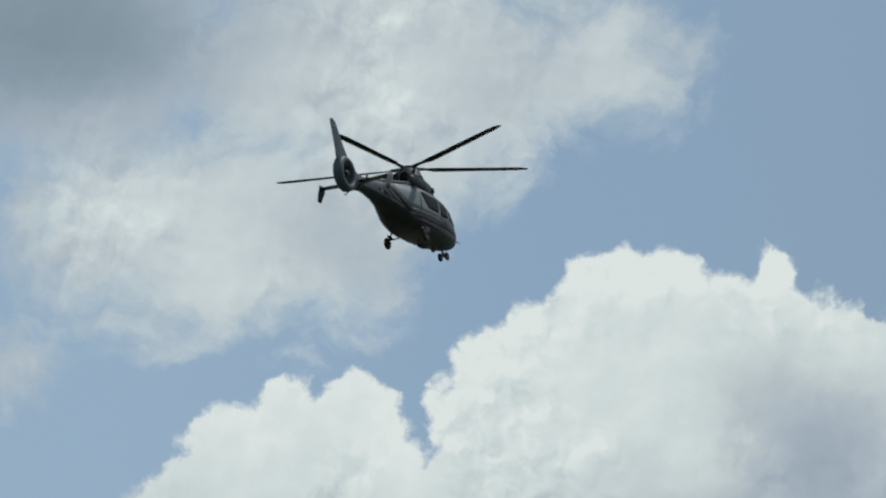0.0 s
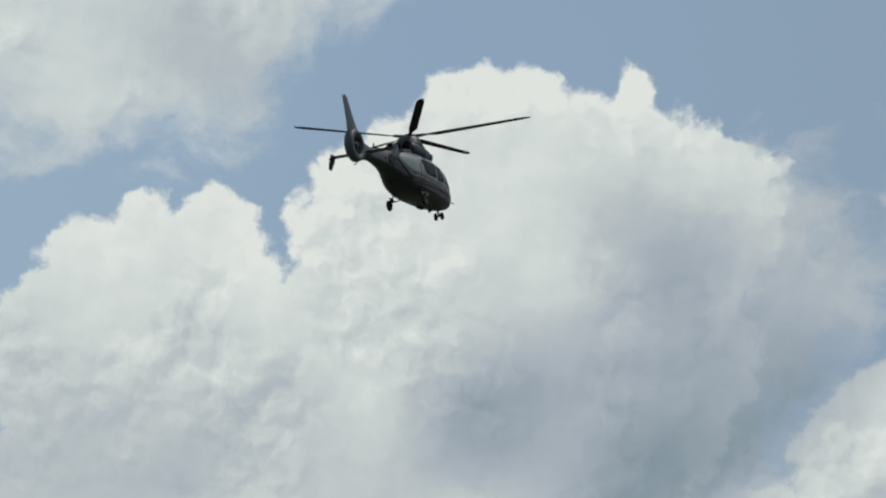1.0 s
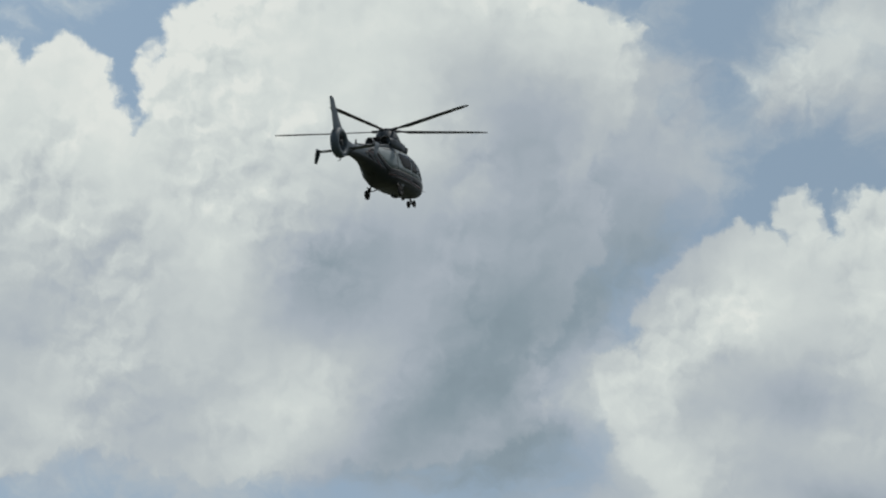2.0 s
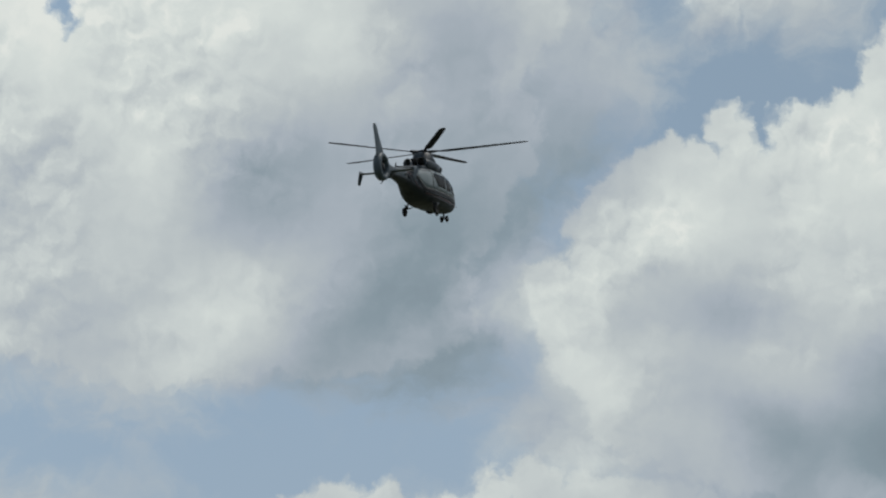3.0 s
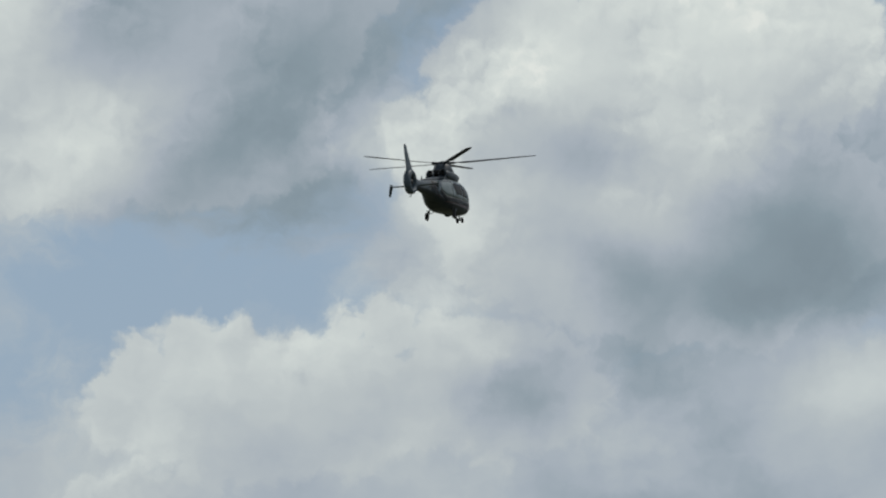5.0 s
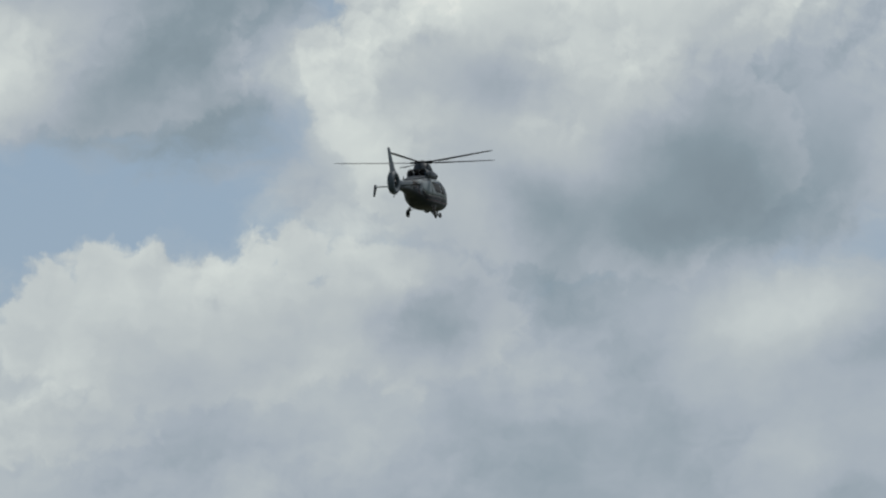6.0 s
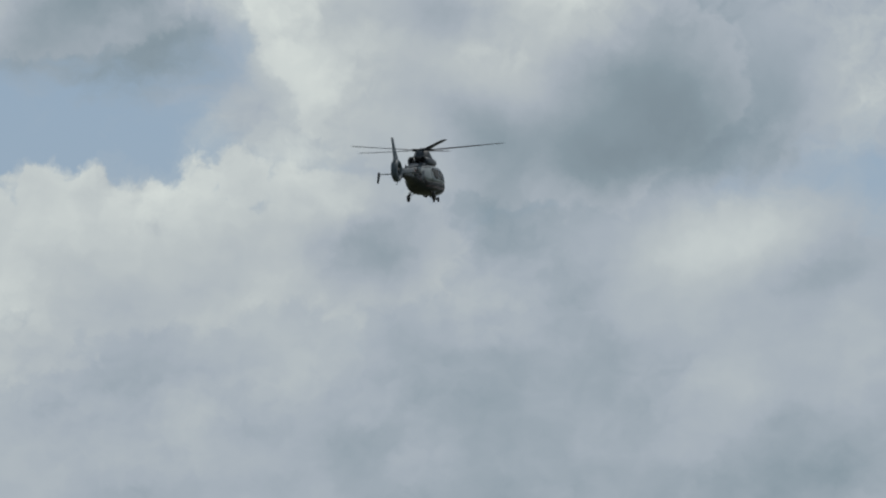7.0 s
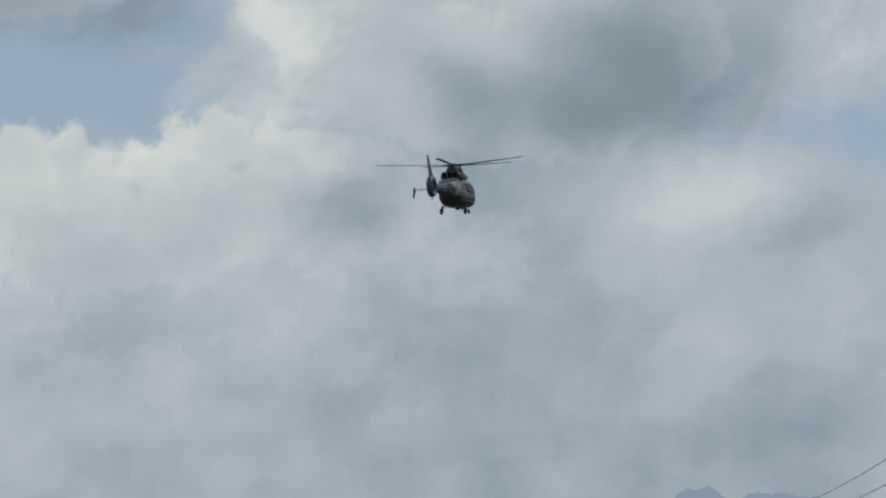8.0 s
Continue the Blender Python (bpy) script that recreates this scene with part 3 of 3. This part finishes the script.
def flank_panel(x0, x1, lo, hi, side, proud=0.012, nx=18, nz=5):
    """A raised sheet on the flank between the curves lo(x) and hi(x)."""
    bm = bmesh.new()
    top = [[bm.verts.new(flank(x, lo(x) + (hi(x) - lo(x)) * j / nz, side, proud)) for j in range(nz + 1)] for x in [x0 + (x1 - x0) * i / nx for i in range(nx + 1)]]
    bot = [[bm.verts.new(v.co - Vector((0, side * 2.2 * proud, 0))) for v in col] for col in top]
    for i in range(nx):
        for j in range(nz):
            bm.faces.new((top[i][j], top[i + 1][j], top[i + 1][j + 1], top[i][j + 1]))
    edge = [top[i][0] for i in range(nx + 1)] + [top[nx][j] for j in range(1, nz + 1)] + [top[i][nz] for i in range(nx - 1, -1, -1)] + [top[0][j] for j in range(nz - 1, 0, -1)]
    under = [bot[i][0] for i in range(nx + 1)] + [bot[nx][j] for j in range(1, nz + 1)] + [bot[i][nz] for i in range(nx - 1, -1, -1)] + [bot[0][j] for j in range(nz - 1, 0, -1)]
    for i in range(len(edge)):
        k = (i + 1) % len(edge)
        bm.faces.new((edge[i], edge[k], under[k], under[i]))
    bmesh.ops.delete(bm, geom=[v for v in bm.verts if not v.link_faces], context="VERTS")
    return bm


def wrap_panel(x0, x1, a0, a1, proud=0.012, nx=12, na=16):
    """A raised sheet over the skin between two angles, such as the windscreen."""
    bm = bmesh.new()
    grids = []
    for out in (proud, -proud):
        grids.append([[bm.verts.new(hull(x0 + (x1 - x0) * i / nx, a0 + (a1 - a0) * j / na, out)) for j in range(na + 1)] for i in range(nx + 1)])
    top, bot = grids
    for g in grids:
        for i in range(nx):
            for j in range(na):
                bm.faces.new((g[i][j], g[i + 1][j], g[i + 1][j + 1], g[i][j + 1]))
    for i in range(nx):
        for j in (0, na):
            bm.faces.new((top[i][j], top[i + 1][j], bot[i + 1][j], bot[i][j]))
    for j in range(na):
        for i in (0, nx):
            bm.faces.new((top[i][j], top[i][j + 1], bot[i][j + 1], bot[i][j]))
    return bm


def aerofoil(chord, thick, count=10):
    """Points (along the chord from the nose, height) round a symmetrical section."""
    xs = [0.5 - 0.5 * math.cos(math.pi * i / count) for i in range(count + 1)]
    half = [5 * thick * (0.2969 * math.sqrt(x) - 0.126 * x - 0.3516 * x * x + 0.2843 * x ** 3 - 0.1036 * x ** 4) for x in xs]
    return [(x * chord, h * chord) for x, h in zip(xs, half)] + [(x * chord, -h * chord) for x, h in zip(xs[-2:0:-1], half[-2:0:-1])]


def wheel(at, radius, width, parent, name="wheel"):
    """A wheel whose tyre and rim are its parts."""
    w = width / 2
    hub = part(name, ring_y([(radius * 0.18, -w * 0.8), (radius * 0.5, -w * 0.55), (radius * 0.5, w * 0.55), (radius * 0.18, w * 0.8)], at, 20), METAL, parent, "grey metal wheel hub")
    part("tyre", ring_y([(radius * 0.48, -w * 0.8), (radius * 0.75, -w), (radius * 0.93, -w * 0.75), (radius, -w * 0.3), (radius, w * 0.3), (radius * 0.93, w * 0.75), (radius * 0.75, w), (radius * 0.48, w * 0.8)], at, 24), RUBBER, hub)
    return hub


def cowl_ring(x, z0, z1, w, n=3.2, count=28):
    pts = []
    for i in range(count):
        a = 2 * math.pi * i / count
        c, s = math.cos(a), math.sin(a)
        pts.append((x, math.copysign(abs(c) ** (2 / n), c) * w, (z0 + z1) / 2 + math.copysign(abs(s) ** (2 / n), s) * (z1 - z0) / 2))
    return pts


def build_helicopter():
    heli = new("helicopter")
    tagged(heli, "grey twin-engine helicopter with dark stripes, wheels down, in flight", "helicopter")
    # skin
    xs = [s[0] for s in STATIONS]
    grid = sorted(set(xs + [xs[-1] + (xs[0] - xs[-1]) * i / 46 for i in range(47)]), reverse=True)
    fine = [[hull(x, 360 * j / 40) for j in range(40)] for x in grid]
    part("fuselage", loft(fine), HULL, heli, "dark grey painted fuselage tapering into a tail boom")
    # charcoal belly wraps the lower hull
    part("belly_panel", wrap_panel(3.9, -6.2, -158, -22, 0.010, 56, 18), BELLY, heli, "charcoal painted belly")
    # flowing stripes
    for side in (1, -1):
        def wave(x):
            """Height of the sweeping stripe: low along the cabin, climbing to the roof behind it."""
            u = max(0.0, min(1.0, (-1.75 - x) / 1.9))
            return 1.02 - 0.03 * max(0.0, x) + 1.02 * (3 * u * u - 2 * u ** 3)

        def under_roof(x, gap):
            return station(x)[1] - gap
        part("lower_flank", flank_panel(3.7, -3.9, lambda x: station(x)[0] + 0.20, lambda x: max(station(x)[0] + 0.24, min(wave(x + 0.1) - 0.1, under_roof(x, 0.25))), side, 0.007, 52, 6), SLATE, heli, "slate-grey lower flank")
        part("stripe", flank_panel(3.7, -3.75, lambda x: min(wave(x) - 0.15, under_roof(x, 0.34)), lambda x: min(wave(x) + 0.10, under_roof(x, 0.10)), side, 0.014, 56, 3), DARK, heli, "dark blue flowing stripe")
        part("stripe", flank_panel(2.2, -4.3, lambda x: min(wave(x + 0.55) - 0.40, under_roof(x, 0.52)), lambda x: min(wave(x + 0.55) - 0.26, under_roof(x, 0.40)), side, 0.014, 52, 2), DARK, heli, "dark blue flowing stripe")
        part("pinstripe", flank_panel(3.6, -4.0, lambda x: min(wave(x + 0.28) - 0.235, under_roof(x, 0.38)), lambda x: min(wave(x + 0.28) - 0.185, under_roof(x, 0.33)), side, 0.014, 56, 1), RED, heli, "dull red pinstripe")
        part("pinstripe", flank_panel(3.4, -3.3, lambda x: min(wave(x) + 0.125, under_roof(x, 0.22)), lambda x: min(wave(x) + 0.155, under_roof(x, 0.19)), side, 0.013, 56, 1), PALE, heli, "thin pale line above the stripe")
        # grey upper flank: crew door, sliding cabin door, rear panel
        part("crew_door", flank_panel(2.24, 0.97, lambda x: wave(x) + 0.16, lambda x: min(2.34, under_roof(x, 0.14)), side, 0.010, 14, 6), GREY, heli, "grey crew door")
        part("cabin_door", flank_panel(0.92, -1.16, lambda x: wave(x) + 0.16, lambda x: min(2.34, under_roof(x, 0.14)), side, 0.012, 18, 6), GREY, heli, "plain grey sliding cabin door")
        part("rear_flank", flank_panel(-1.20, -2.90, lambda x: min(wave(x) + 0.16, under_roof(x, 0.17)), lambda x: under_roof(x, 0.15), side, 0.010, 20, 5), GREY, heli, "grey rear side panel")
        # glazing
        part("cockpit_window", flank_panel(2.98, 2.02, lambda x: 1.34 - 0.05 * (x - 2.0), lambda x: min(2.12 - 0.50 * (x - 2.0), under_roof(x, 0.26)), side, 0.018, 10, 5), GLASS, heli, "dark smoked cockpit side window")
        part("door_window", flank_panel(1.86, 0.98, lambda x: 1.36, lambda x: 2.16 - 0.05 * max(0.0, x - 1.4), side, 0.018, 10, 5), GLASS, heli, "dark smoked door window")
        part("cabin_window", flank_panel(0.80, -0.98, lambda x: 1.40 + 0.55 * max(0.0, (-0.30 - x) / 0.68) ** 1.5, lambda x: 2.17 - 0.12 * max(0.0, (-0.60 - x) / 0.38) ** 2, side, 0.018, 22, 6), GLASS, heli, "dark smoked cabin window with a raked rear edge")
        # door seams and rail
        part("door_rail", flank_panel(0.9, -2.1, lambda x: 0.86, lambda x: 0.92, side, 0.030, 10, 1), BELLY, heli, "dark sliding door rail")
        part("door_seam", flank_panel(0.955, 0.935, lambda x: 0.55, lambda x: 2.3, side, 0.016, 1, 10), DARK, heli)
        part("door_seam", flank_panel(-1.17, -1.19, lambda x: 0.60, lambda x: 2.3, side, 0.016, 1, 10), DARK, heli)
        part("marking", flank_panel(-4.02, -4.16, lambda x: 1.50, lambda x: 1.66, side, 0.014, 2, 2), PALE, heli, "pale square marking")
    part("windscreen", wrap_panel(3.78, 2.75, 28, 152, 0.016), GLASS, heli, "dark curved windscreen")
    part("roof_window", wrap_panel(2.62, 2.1, 62, 84, 0.014, 4, 6), GLASS, heli)
    part("roof_window", wrap_panel(2.62, 2.1, 96, 118, 0.014, 4, 6), GLASS, heli)

    # engine deck: intake fairing, gearbox fairing, engine cowls
    part("gearbox_fairing", loft([cowl_ring(1.85, 2.36, 2.44, 0.34), cowl_ring(1.5, 2.34, 2.66, 0.56), cowl_ring(1.05, 2.34, 2.84, 0.70), cowl_ring(0.75, 2.34, 2.98, 0.74), cowl_ring(0.70, 2.34, 3.00, 0.72)]), SLATE, heli, "slate-grey intake fairing before the rotor")
    part("engine_cowl", loft([cowl_ring(0.69, 2.30, 3.02, 0.80, 2.6), cowl_ring(0.0, 2.30, 3.10, 0.84, 2.5), cowl_ring(-0.8, 2.30, 3.10, 0.84, 2.5), cowl_ring(-1.35, 2.30, 3.04, 0.80, 2.5), cowl_ring(-1.45, 2.32, 3.00, 0.76, 2.5)]), SLATE, heli, "slate-grey engine cowling")
    part("tail_fairing", loft([cowl_ring(-1.44, 2.26, 2.60, 0.70), cowl_ring(-2.0, 2.20, 2.50, 0.60), cowl_ring(-2.8, 2.10, 2.38, 0.42), cowl_ring(-3.6, 2.02, 2.26, 0.26), cowl_ring(-4.6, 1.92, 2.10, 0.12)]), SLATE, heli, "slate-grey fairing running into the tail boom")
    part("mast_fairing", loft([[(r * math.cos(a) * 1.18 - 0.05, r * math.sin(a), z) for a in [2 * math.pi * j / 24 for j in range(24)]] for z, r in ((2.92, 0.74), (3.12, 0.68), (3.30, 0.60), (3.47, 0.54), (3.52, 0.47))]), SLATE, heli, "slate-grey mast fairing")
    part("oil_cooler_block", box((0.55, 0.95, 0.34), (0.62, 0, 3.04), 0.05), SLATE, heli, "slate-grey cooler housing")
    part("engine_firewall", box((0.06, 1.10, 0.46), (-1.47, 0, 2.80), 0.02), SOOT, heli, "soot-black rear engine bay")
    for side in (1, -1):
        c = Vector((-1.26, side * 0.35, 2.72))
        way_out = Vector((-0.90, side * 0.34, 0.12)).normalized()
        rows = []
        for d, r in ((-0.35, 0.25), (0.1, 0.27), (0.32, 0.285), (0.35, 0.285), (0.35, 0.275), (0.32, 0.27), (0.05, 0.25)):
            p = c + way_out * d
            u = way_out.cross(Vector((0, 0, 1))).normalized()
            v = u.cross(way_out)
            rows.append([p + r * (math.cos(a) * u + math.sin(a) * v) for a in [2 * math.pi * j / 22 for j in range(22)]])
        pipe = part("exhaust", loft(rows, caps=False), HEAT, heli, "heat-stained steel exhaust pipe")
        disc = [[c + way_out * d + 0.255 * k * (math.cos(a) * u + math.sin(a) * v) for a in [2 * math.pi * j / 22 for j in range(22)]] for d, k in ((0.10, 1.0), (0.06, 0.5))]
        part("exhaust_core", loft(disc), SOOT, pipe, "soot-black exhaust core")
        part("air_intake", flank_intake(side), SOOT, heli, "dark engine air intake")
    # tail: shrouded rotor, fin, tailplane
    cx, cz = -7.08, 1.70
    shroud = part("tail_rotor_shroud", ring_y([(0.53, -0.19), (0.58, -0.235), (0.70, -0.235), (0.79, -0.16), (0.83, 0.0), (0.79, 0.16), (0.70, 0.235), (0.58, 0.235), (0.53, 0.19), (0.515, 0.0)], (cx, 0, cz), 44), FINISH, heli, "grey ring shroud round the tail rotor")
    part("tail_rotor_gearbox", ring_y([(0.02, -0.20), (0.13, -0.18), (0.17, -0.05), (0.17, 0.08), (0.10, 0.2), (0.02, 0.22)], (cx, 0, cz), 20), BELLY, shroud, "dark tail rotor gearbox")
    for i in range(10):
        a = 2 * math.pi * (i + (0.12 if i % 2 else -0.1)) / 10
        b = box((0.37, 0.10, 0.018), (0, 0, 0), 0.005)
        bmesh.ops.translate(b, vec=(0.335, 0, 0), verts=b.verts)
        bmesh.ops.transform(b, matrix=Matrix.Translation((cx, -0.04, cz)) @ Matrix.Rotation(-a, 4, "Y") @ Matrix.Rotation(radians(58), 4, "X"), verts=b.verts)
        part("tail_rotor_blade", b, BLADE, shroud)
    for i in range(3):
        a = radians(20 + 120 * i)
        part("stator_vane", tube([(cx + 0.14 * math.cos(a), 0.1, cz + 0.14 * math.sin(a)), (cx + 0.57 * math.cos(a), 0.1, cz + 0.57 * math.sin(a))], 0.03, 8), GREY, shroud)
    fin_rows = []
    for z, x_front, chord, th in ((2.10, -6.42, 1.40, 0.24), (2.38, -6.58, 1.28, 0.20), (2.65, -6.76, 1.12, 0.17), (3.0, -7.00, 0.94, 0.15), (3.5, -7.32, 0.74, 0.13), (3.9, -7.54, 0.62, 0.12), (4.0, -7.61, 0.55, 0.10), (4.04, -7.68, 0.42, 0.06)):
        fin_rows.append([(x_front - c, h, z) for c, h in aerofoil(chord, th)])
    fin = part("tail_fin", loft(fin_rows), FINISH, heli, "tall swept grey tail fin")
    part("beacon", loft([[(-7.9 + r * math.cos(a), r * math.sin(a), z) for a in [2 * math.pi * j / 12 for j in range(12)]] for z, r in ((4.01, 0.06), (4.06, 0.055), (4.09, 0.02))]), PALE, fin, "small dull beacon lens")
    part("tail_bumper", tube([(-6.9, 0, 0.93), (-7.05, 0, 0.76), (-7.3, 0, 0.70)], 0.025, 8), BELLY, shroud, "bent tail guard bar")
    for side in (1, -1):
        rows = []
        for y, xf, chord in ((0.22, -5.62, 0.62), (0.9, -5.72, 0.55), (1.66, -5.82, 0.50)):
            rows.append([(xf - c, side * y, 1.56 + h) for c, h in aerofoil(chord, 0.13)])
        plane = part("tailplane", loft(rows), FINISH, heli, "grey tailplane half")
        rows = []
        for z, xf, chord in ((1.72, -5.66, 0.55), (1.45, -5.70, 0.62), (1.15, -5.95, 0.52), (0.88, -6.16, 0.36)):
            rows.append([(xf - c, side * 1.69 + h, z) for c, h in aerofoil(chord, 0.11)])
        part("endplate", loft(rows), FINISH, plane, "swept endplate fin")
        if side > 0:
            part("position_lamp", tube([(-5.9, side * 1.74, 1.62), (-5.98, side * 1.76, 1.62)], 0.04, 10), RED_LAMP, plane, "red position lamp lens")

    # undercarriage
    for side in (1, -1):
        leg = part("main_gear_leg", join(tube([(-0.78, side * 0.72, 0.55), (-0.84, side * 0.90, 0.22), (-0.90, side * 0.93, 0.02)], [0.07, 0.06, 0.05]), tube([(-0.90, side * 0.80, 0.0), (-0.90, side * 1.0, 0.0)], 0.045)), METAL, heli, "steel main undercarriage leg")
        part("drag_strut", tube([(-0.15, side * 0.72, 0.36), (-0.80, side * 0.88, 0.16)], 0.03, 8), METAL, leg)
        wheel((-0.90, side * 0.98, -0.01), 0.27, 0.17, leg)
        part("gear_door", box((0.55, 0.025, 0.20), (-0.60, side * 0.95, 0.34), 0.008, Matrix.Rotation(radians(-18 * side), 4, "X")), BELLY, heli, "open undercarriage door")
    nose_leg = part("nose_gear_leg", join(tube([(3.10, 0, 0.45), (3.22, 0, 0.24), (3.28, 0, 0.06)], [0.06, 0.05, 0.045]), tube([(3.28, -0.2, 0.05), (3.28, 0.2, 0.05)], 0.04)), METAL, heli, "steel nose undercarriage leg")
    for side in (1, -1):
        wheel((3.28, side * 0.17, 0.04), 0.20, 0.12, nose_leg)
    part("landing_light", tube([(2.75, 0.28, 0.34), (2.80, 0.28, 0.24)], [0.09, 0.10], 14), METAL, heli, "landing light housing")
    part("belly_antenna", loft([[(2.2 - c, h, z) for c, h in aerofoil(ch, 0.15)] for z, ch in ((0.34, 0.26), (0.10, 0.14))]), BELLY, heli, "dark blade antenna")
    part("belly_antenna", loft([[(0.6 - c, h, z) for c, h in aerofoil(ch, 0.15)] for z, ch in ((0.34, 0.26), (0.06, 0.14))]), BELLY, heli, "dark blade antenna")
    part("belly_pod", loft([[(x, 0.30 + r * math.cos(a), 0.24 + 0.6 * r * math.sin(a)) for a in [2 * math.pi * j / 14 for j in range(14)]] for x, r in ((1.9, 0.02), (1.8, 0.12), (1.5, 0.16), (1.2, 0.12), (1.1, 0.02))]), BELLY, heli, "small dark pod under the belly")
    part("pitot_tube", tube([(4.0, 0.34, 0.88), (4.3, 0.36, 0.90), (4.62, 0.36, 0.90)], [0.03, 0.02, 0.014], 8), METAL, heli, "thin pitot tube")
    part("pitot_tube", tube([(4.0, -0.34, 0.88), (4.3, -0.36, 0.90), (4.62, -0.36, 0.90)], [0.03, 0.02, 0.014], 8), METAL, heli, "thin pitot tube")
    part("boom_antenna", loft([[(-4.6 - c, h, z) for c, h in aerofoil(ch, 0.15)] for z, ch in ((2.0, 0.3), (2.32, 0.16))]), BELLY, heli, "dark blade antenna")

    # main rotor turns about its own origin
    rows = []
    for z, r in ((-0.30, 0.16), (-0.12, 0.20), (-0.05, 0.34), (0.06, 0.36), (0.12, 0.26), (0.17, 0.08)):
        rows.append([(r * math.cos(a), r * math.sin(a), z) for a in [2 * math.pi * j / 30 for j in range(30)]])
    rotor = part("main_rotor", loft(rows), BELLY, heli, "five-bladed main rotor head, turning fast")
    for k in range(5):
        spin = Matrix.Rotation(2 * math.pi * k / 5, 4, "Z") @ Matrix.Rotation(radians(-2.5), 4, "Y")
        secs = []
        for r, lead, chord, th, tw in ((0.72, 0.09, 0.17, 0.42, 9), (1.0, 0.10, 0.22, 0.25, 9), (1.45, 0.14, 0.42, 0.13, 8), (3.0, 0.14, 0.42, 0.12, 6), (4.6, 0.14, 0.42, 0.11, 3), (5.75, 0.14, 0.42, 0.10, 1), (6.05, 0.09, 0.33, 0.10, 1), (6.22, 0.03, 0.25, 0.09, 1), (6.3, -0.05, 0.15, 0.08, 1)):
            t = radians(tw)
            droop = -0.012 * (1 - (r / 6.3) ** 2)
            secs.append([(r, (c - lead) * math.cos(t) + h * math.sin(t), droop + h * math.cos(t) - (c - lead) * math.sin(t) * 1.0) for c, h in aerofoil(chord, th, 8)])
        b = loft(secs)
        bmesh.ops.transform(b, matrix=spin, verts=b.verts)
        blade = part("rotor_blade", b, BLADE, rotor, "long black rotor blade")
        g = join(tube([(0.2, 0, 0.0), (0.55, 0, 0.0), (0.85, 0, 0.0)], [0.11, 0.085, 0.07], 10), box((0.30, 0.16, 0.10), (0.70, 0, 0), 0.02))
        bmesh.ops.transform(g, matrix=spin, verts=g.verts)
        part("blade_grip", g, METAL, blade, "metal blade grip")
        part("pitch_link", tube([spin @ Vector((0.36, 0.16, -0.02)), (0.24 * math.cos(2 * math.pi * k / 5 + 0.5), 0.24 * math.sin(2 * math.pi * k / 5 + 0.5), -0.34)], 0.018, 6), METAL, rotor, "slim pitch link")
    rotor.location = (0, 0, 3.6)
    return heli, rotor


def flank_intake(side):
    """A shallow dark mouth on the side of the gearbox fairing."""
    b = box((0.50, 0.05, 0.26), (0.98, side * 0.70, 2.66), 0.02)
    return b


helicopter, main_rotor = build_helicopter()

# blade angle in degrees at times through the clip, less the steady spin of 2160 degrees a second
PHASES = [(0.0, 29.8), (1.0, 136.0), (1.5, 190.6), (2.2, 266.1), (3.3, 387.5), (3.5, 404.9), (4.5, 519.1), (5.2, 596.0), (6.3, 710.2), (6.5, 735.4), (7.0, 786.7), (8.0, 901.9)]


def blade_angle(t):
    for (a, p), (b, q) in zip(PHASES, PHASES[1:]):
        if a <= t <= b + 1e-6:
            return p + (q - p) * (t - a) / (b - a) - 2160 * t
    return 0.0


def motions():
    walk(helicopter, [
        (0.0, pose(-1.30, 119.11, 52.13, -0.77, -8.78, 65.97)),
        (0.5, pose(2.20, 126.20, 50.97, -0.17, -8.01, 65.29)),
        (1.0, pose(5.51, 133.02, 49.83, 0.25, -7.40, 64.67)),
        (1.5, pose(9.06, 139.68, 48.51, 0.52, -6.92, 64.09)),
        (2.0, pose(12.78, 146.18, 46.92, 0.64, -6.56, 63.57)),
        (2.2, pose(14.03, 148.64, 46.56, 0.66, -6.45, 63.37)),
        (3.3, pose(22.02, 161.95, 43.35, 0.48, -6.09, 62.43)),
        (3.5, pose(23.27, 164.25, 42.95, 0.40, -6.06, 62.29)),
        (4.0, pose(27.02, 169.92, 41.48, 0.18, -6.04, 61.95)),
        (4.5, pose(30.48, 175.49, 40.02, -0.07, -6.05, 61.67)),
        (5.0, pose(33.73, 180.88, 38.96, -0.35, -6.09, 61.43)),
        (5.2, pose(35.21, 183.07, 38.11, -0.46, -6.12, 61.34)),
        (6.3, pose(42.51, 194.53, 35.68, -1.00, -6.22, 61.01)),
        (6.5, pose(43.95, 196.61, 35.04, -1.07, -6.23, 60.97)),
        (7.0, pose(47.11, 201.76, 33.99, -1.21, -6.22, 60.90)),
        (7.5, pose(50.31, 206.94, 32.82, -1.27, -6.16, 60.88)),
        (8.0, pose(53.73, 212.13, 31.49, -1.22, -6.03, 60.90)),
    ])
    walk(main_rotor, [(k / FPS, pose(0, 0, 3.6, 0, 0, blade_angle(k / FPS))) for k in range(8 * FPS + 1)])


motions()
